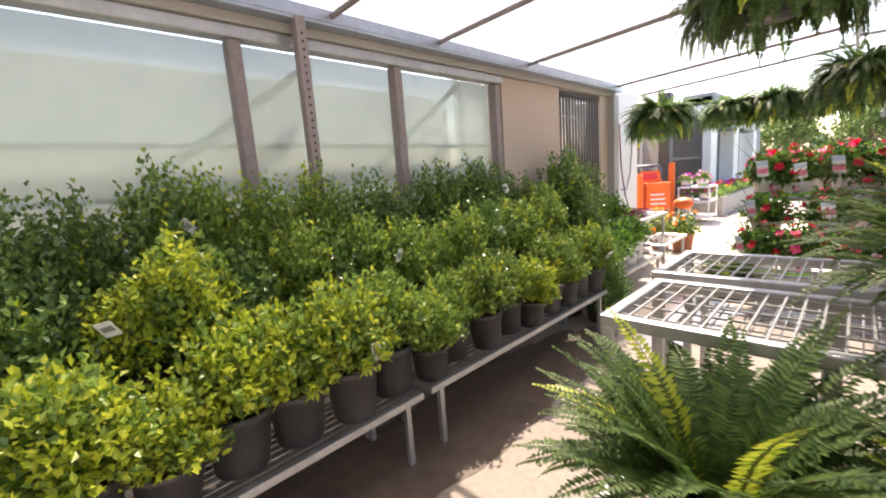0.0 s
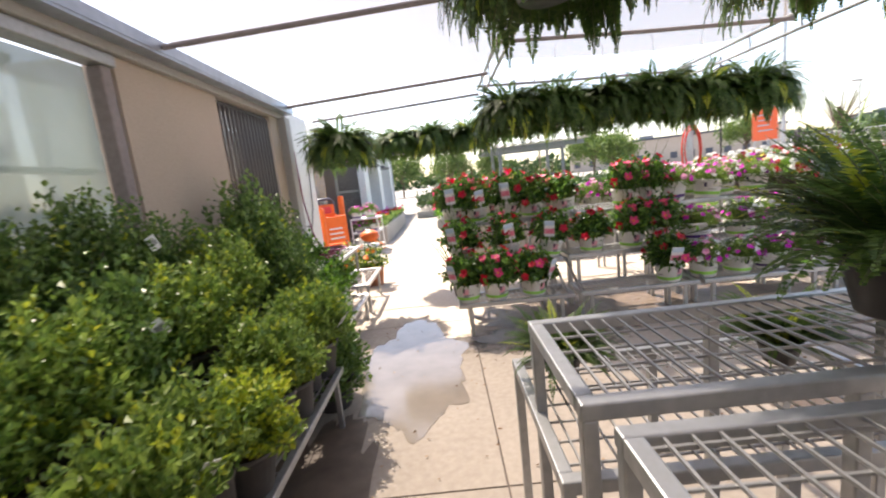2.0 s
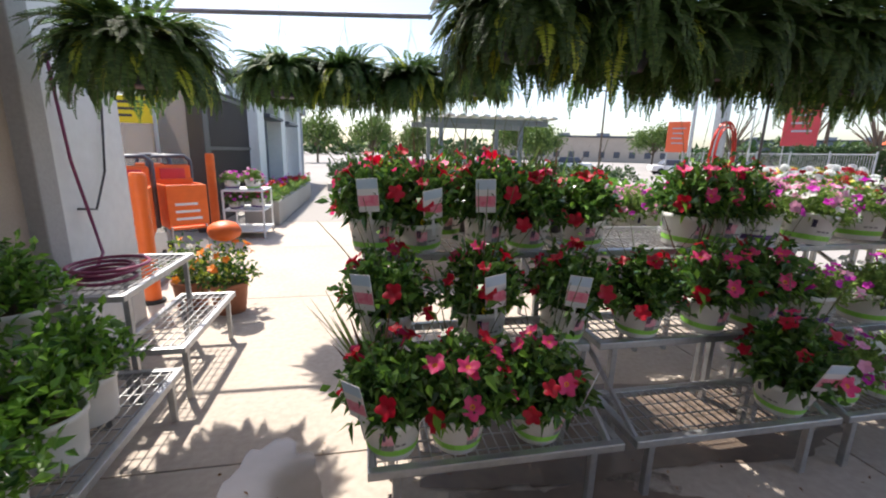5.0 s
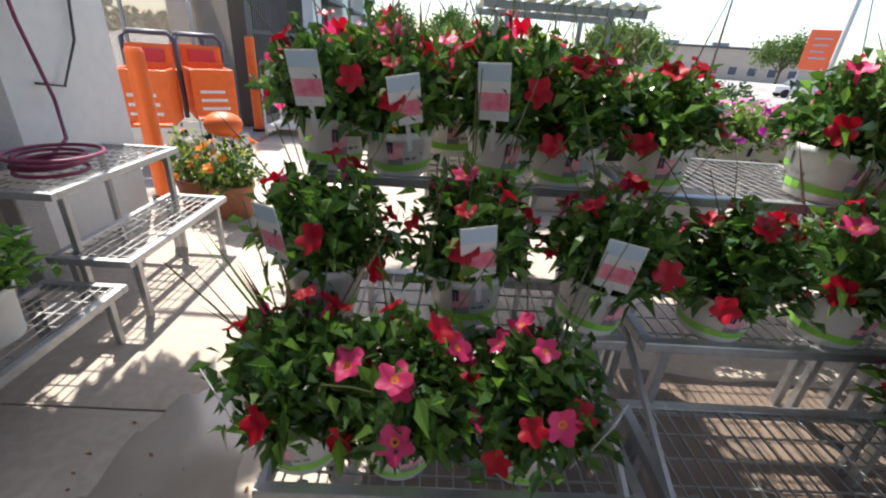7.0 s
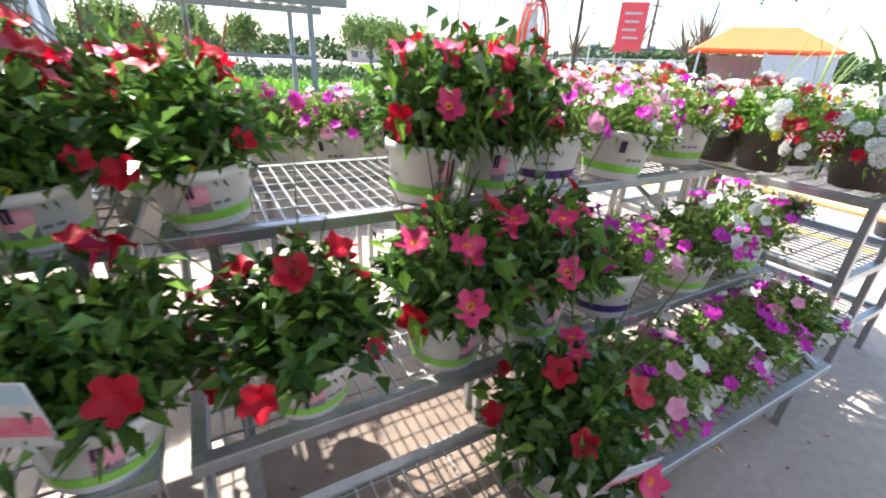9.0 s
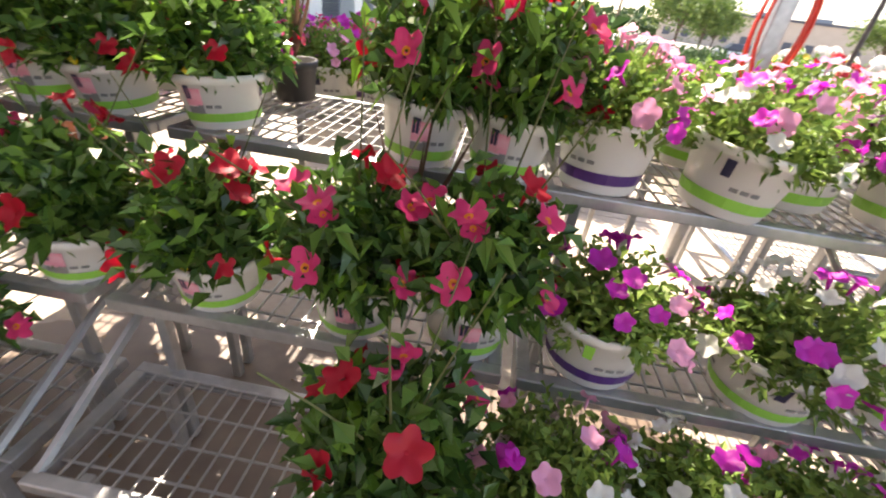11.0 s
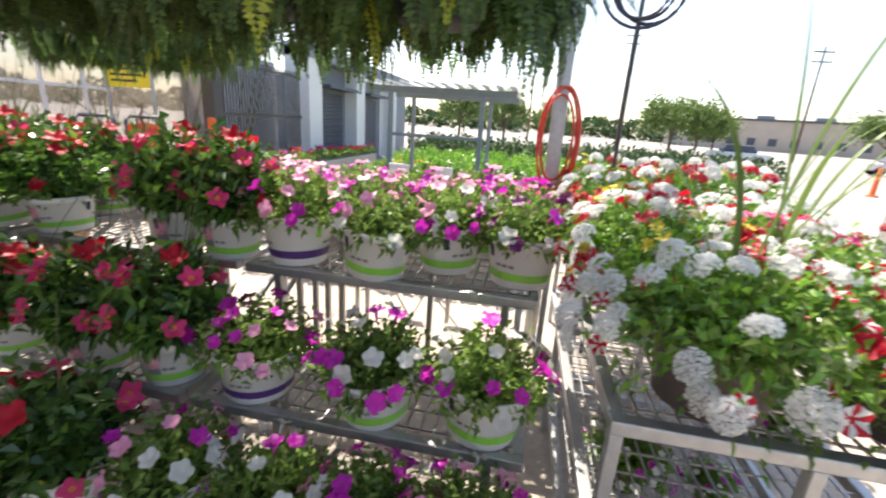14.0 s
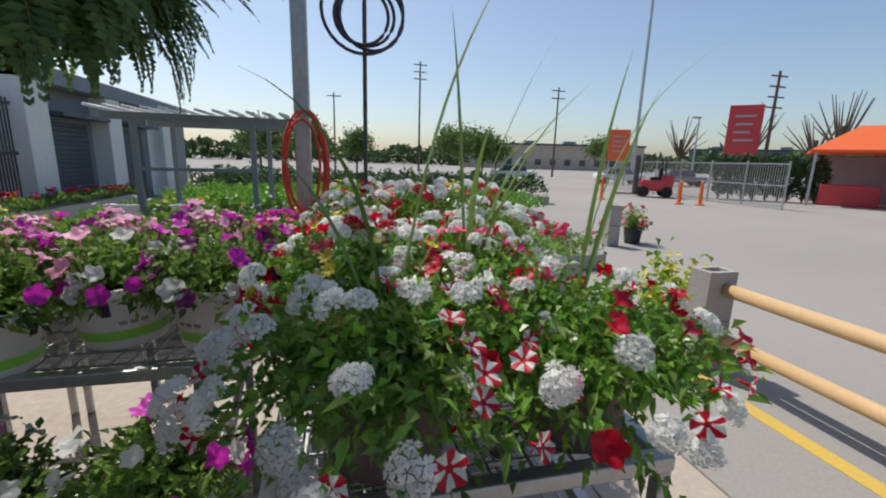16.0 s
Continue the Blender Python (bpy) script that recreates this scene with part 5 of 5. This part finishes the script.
for x, y, h, r in ((0.5, 46, 5, 2.2), (14, 42, 5.2, 2.6), (17, 45, 4.6, 2.4), (5, 50, 4.5, 2.0), (40, 58, 6, 3.0), (-6, 60, 6, 3), (24, 60, 4.5, 2.5)):
    tree(x, y, h, r)
for x, y, h, r in ((44, 40, 9, 3.5), (50, 36, 10, 4), (41, 46, 8, 3), (41.5, 32.0, 7, 3.2)):
    tree(x, y, h, r, bare=True, lab="bare leafless tree beyond the fence")
for i in range(9):
    x, y = 24.6 + 0.45 * i + rng.uniform(-0.1, 0.1), 24.6 - 0.32 * i
    t = thing("columnar_cedar", "dark columnar cedar behind the wire fence", "shrub", pose(x, y, 0), group="fence cedars")
    n = 900
    P = ball_dirs(n, -1) * (0.5, 0.5, 1.25) * rng.uniform(0.6, 1, (n, 1)) + (0, 0, 1.3)
    part("foliage", mesh("foliage", *leaves(P, ball_dirs(n, 0), 0.2, 0.1), [M["far_leaf"]]), t)
    part("trunk", mesh("trunk", *tube([(0, 0, 0), (0, 0, 0.6)], 0.05, 6), [M["bark"]]), t)


def far_building(x, y, w, d, h, rz, m, lab):
    t = thing("far_building", lab, "building", pose(x, y, 0, 0, 0, rz), group="far buildings")
    part("wall", mesh("wall", *box(-w / 2, w / 2, -d / 2, d / 2, 0, h), [M[m]]), t)
    part("roof", mesh("roof", *bevel_box(-w / 2 - 0.3, w / 2 + 0.3, -d / 2 - 0.3, d / 2 + 0.3, h, h + 0.5, 0.05), [M["dark_wall"]]), t)
    wm = mesh("window", *box(-0.8, 0.8, -0.06, 0.0, 1.2, 2.8), [M["dark_wall"]])
    for i in range(int(w / 4)):
        part("window", wm, t, at=pose(-w / 2 + 2 + i * 4, -d / 2, 0))
    for i in range(4):
        part("roof_unit", mesh("roof_unit", *bevel_box(-w / 2 + w * (0.15 + 0.22 * i), -w / 2 + w * (0.22 + 0.22 * i), -1, 1, h + 0.5, h + 1.5, 0.05), [M["mid_grey"]]), t)


far_building(62, 120, 50, 14, 6.5, -20, "beige", "long low brown commercial building far off")
far_building(130, 110, 40, 14, 7, -45, "mid_grey", "long low grey commercial building far off")
hb = thing("far_hedge", "distant line of dark trees on the horizon", "trees", kind="stuff")
n = 9000
ang = rng.uniform(-1.4, 1.5, n)
R_ = rng.uniform(150, 175, n)
hz = 2.5 + 3.5 * np.array([noise.noise((a * 14, 0.3, 0)) for a in ang])
P = np.stack([R_ * np.sin(ang), R_ * np.cos(ang), rng.random(n) * np.clip(hz + 2.5, 1.0, 8)], 1)
part("crowns", mesh("crowns", *leaves(P, ball_dirs(n, -0.4), 2.6, 1.7), [M["far_leaf"]]), hb)


def car(x, y, rz, m, lab):
    t = thing("parked_car", lab, "car", pose(x, y, 0, 0, 0, rz), group="parked cars")
    V, F = bevel_box(-0.88, 0.88, -2.2, 2.2, 0.35, 0.9, 0.12)
    part("body", mesh("body", V, F, [M[m]]), t)
    V, F = bevel_box(-0.8, 0.8, -1.2, 1.3, 0.9, 1.45, 0.15)
    V = V * np.where(V[:, 2:] > 1.2, [[0.88, 0.8, 1]], [[1, 1, 1]])
    part("cabin", mesh("cabin", V, F, [M["dark_wall"]]), t)
    for sx in (-0.85, 0.85):
        for sy in (-1.4, 1.4):
            wv, wf = lathe([(0.0, -0.1), (0.22, -0.1), (0.32, -0.08), (0.32, 0.08), (0.22, 0.1), (0.0, 0.1)], 18)
            part("wheel", mesh("wheel", wv[:, [2, 0, 1]] + (sx, sy, 0.32), wf, [M["rubber"]]), t)


car(29, 40, 70, "white_paint", "white car parked beyond the fence")
car(34, 38, 65, "mid_grey", "grey car parked beyond the fence")
car(20, 44, 80, "white_paint", "white car parked beyond the nursery rows")

# ---- wet floor, dark patches, painted shade and litter ----
def floor_patch(name, label, cx, cy, rx, ry, m, z, seed):
    a = np.linspace(0, 2 * math.pi, 160, endpoint=False)
    k = np.array([1 + 0.05 * noise.noise((math.cos(t) * 19, math.sin(t) * 19, seed)) + 0.35 * noise.noise((math.cos(t) * 1.8 + seed, math.sin(t) * 1.8, seed)) + 0.12 * noise.noise((math.cos(t) * 7, math.sin(t) * 7, seed)) for t in a])
    V = np.stack([cx + rx * k * np.cos(a), cy + ry * k * np.sin(a), 0 * a + z], 1)
    structure(name, V, [tuple(range(len(a)))], M[m], label)


floor_patch("water_1", "wet shiny patch on the aisle floor", -1.14, 4.65, 0.5, 1.05, "wet", 0.003, 2.2)
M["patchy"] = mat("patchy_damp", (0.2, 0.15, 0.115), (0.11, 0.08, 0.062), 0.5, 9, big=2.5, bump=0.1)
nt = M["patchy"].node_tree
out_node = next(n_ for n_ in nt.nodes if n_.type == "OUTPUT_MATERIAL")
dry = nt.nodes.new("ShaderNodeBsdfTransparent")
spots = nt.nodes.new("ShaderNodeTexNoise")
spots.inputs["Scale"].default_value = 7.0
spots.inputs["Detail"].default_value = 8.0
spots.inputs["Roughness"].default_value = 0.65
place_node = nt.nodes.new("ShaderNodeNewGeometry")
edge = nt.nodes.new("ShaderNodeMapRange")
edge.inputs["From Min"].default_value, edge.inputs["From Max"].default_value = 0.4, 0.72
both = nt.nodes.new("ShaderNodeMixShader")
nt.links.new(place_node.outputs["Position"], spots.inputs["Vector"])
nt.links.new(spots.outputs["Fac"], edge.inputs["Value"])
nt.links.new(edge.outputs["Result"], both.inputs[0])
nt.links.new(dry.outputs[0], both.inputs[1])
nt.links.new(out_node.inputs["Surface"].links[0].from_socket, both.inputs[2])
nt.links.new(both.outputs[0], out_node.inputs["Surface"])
# damp stain whose dark colour also holds the shade of ferns and canopy
floor_patch("water_2", "damp stain with painted fern shade below the rack", 0.12, 4.99, 0.7, 0.24, "damp_shade", 0.004, 5.1)
floor_patch("water_7", "patchy brown dirt in front of the rack", 0.1, 4.95, 0.9, 0.36, "patchy", 0.0025, 4.2)
floor_patch("water_3", "dark brown patch on the floor", 1.7, 3.5, 0.5, 0.3, "damp_shade", 0.003, 9.3)
floor_patch("water_4", "damp brown strip along the shrub bench", -1.62, 1.6, 0.42, 2.2, "damp_shade", 0.003, 3.4)
# damp soil plus the rack's own shade, both put into one dark patch
floor_patch("water_5", "damp soil with painted shade under the flower rack", 1.15, 5.62, 1.75, 0.42, "damp_shade", 0.0055, 7.7)
floor_patch("water_6", "dark brown patch under the mesh tables", 0.1, 1.75, 0.62, 0.95, "damp_shade", 0.004, 1.3)
lit = thing("leaf_litter", "scattered dry leaves and petals on the floor", "litter", kind="stuff")
n = 260
P = np.stack([rng.uniform(-1.5, 3.0, n), rng.uniform(3.0, 5.9, n), np.full(n, 0.008)], 1)
part("leaf", mesh("leaf", *leaves(P, rng.normal(size=(n, 3)) * (1, 1, 0.1), rng.uniform(0.01, 0.035, n), 0.014), [M["debris"]]), lit)

# ---- concrete slabs ----
for i in range(len(XS) - 1):
    for j in range(len(YS) - 1):
        w, d = XS[i + 1] - XS[i], YS[j + 1] - YS[j]
        part("slab", mesh("slab", *bevel_box(0.005, w - 0.005, 0.005, d - 0.005, -0.009, 0, 0.003), [M["concrete"]]), floor, at=pose(XS[i], YS[j], 0))
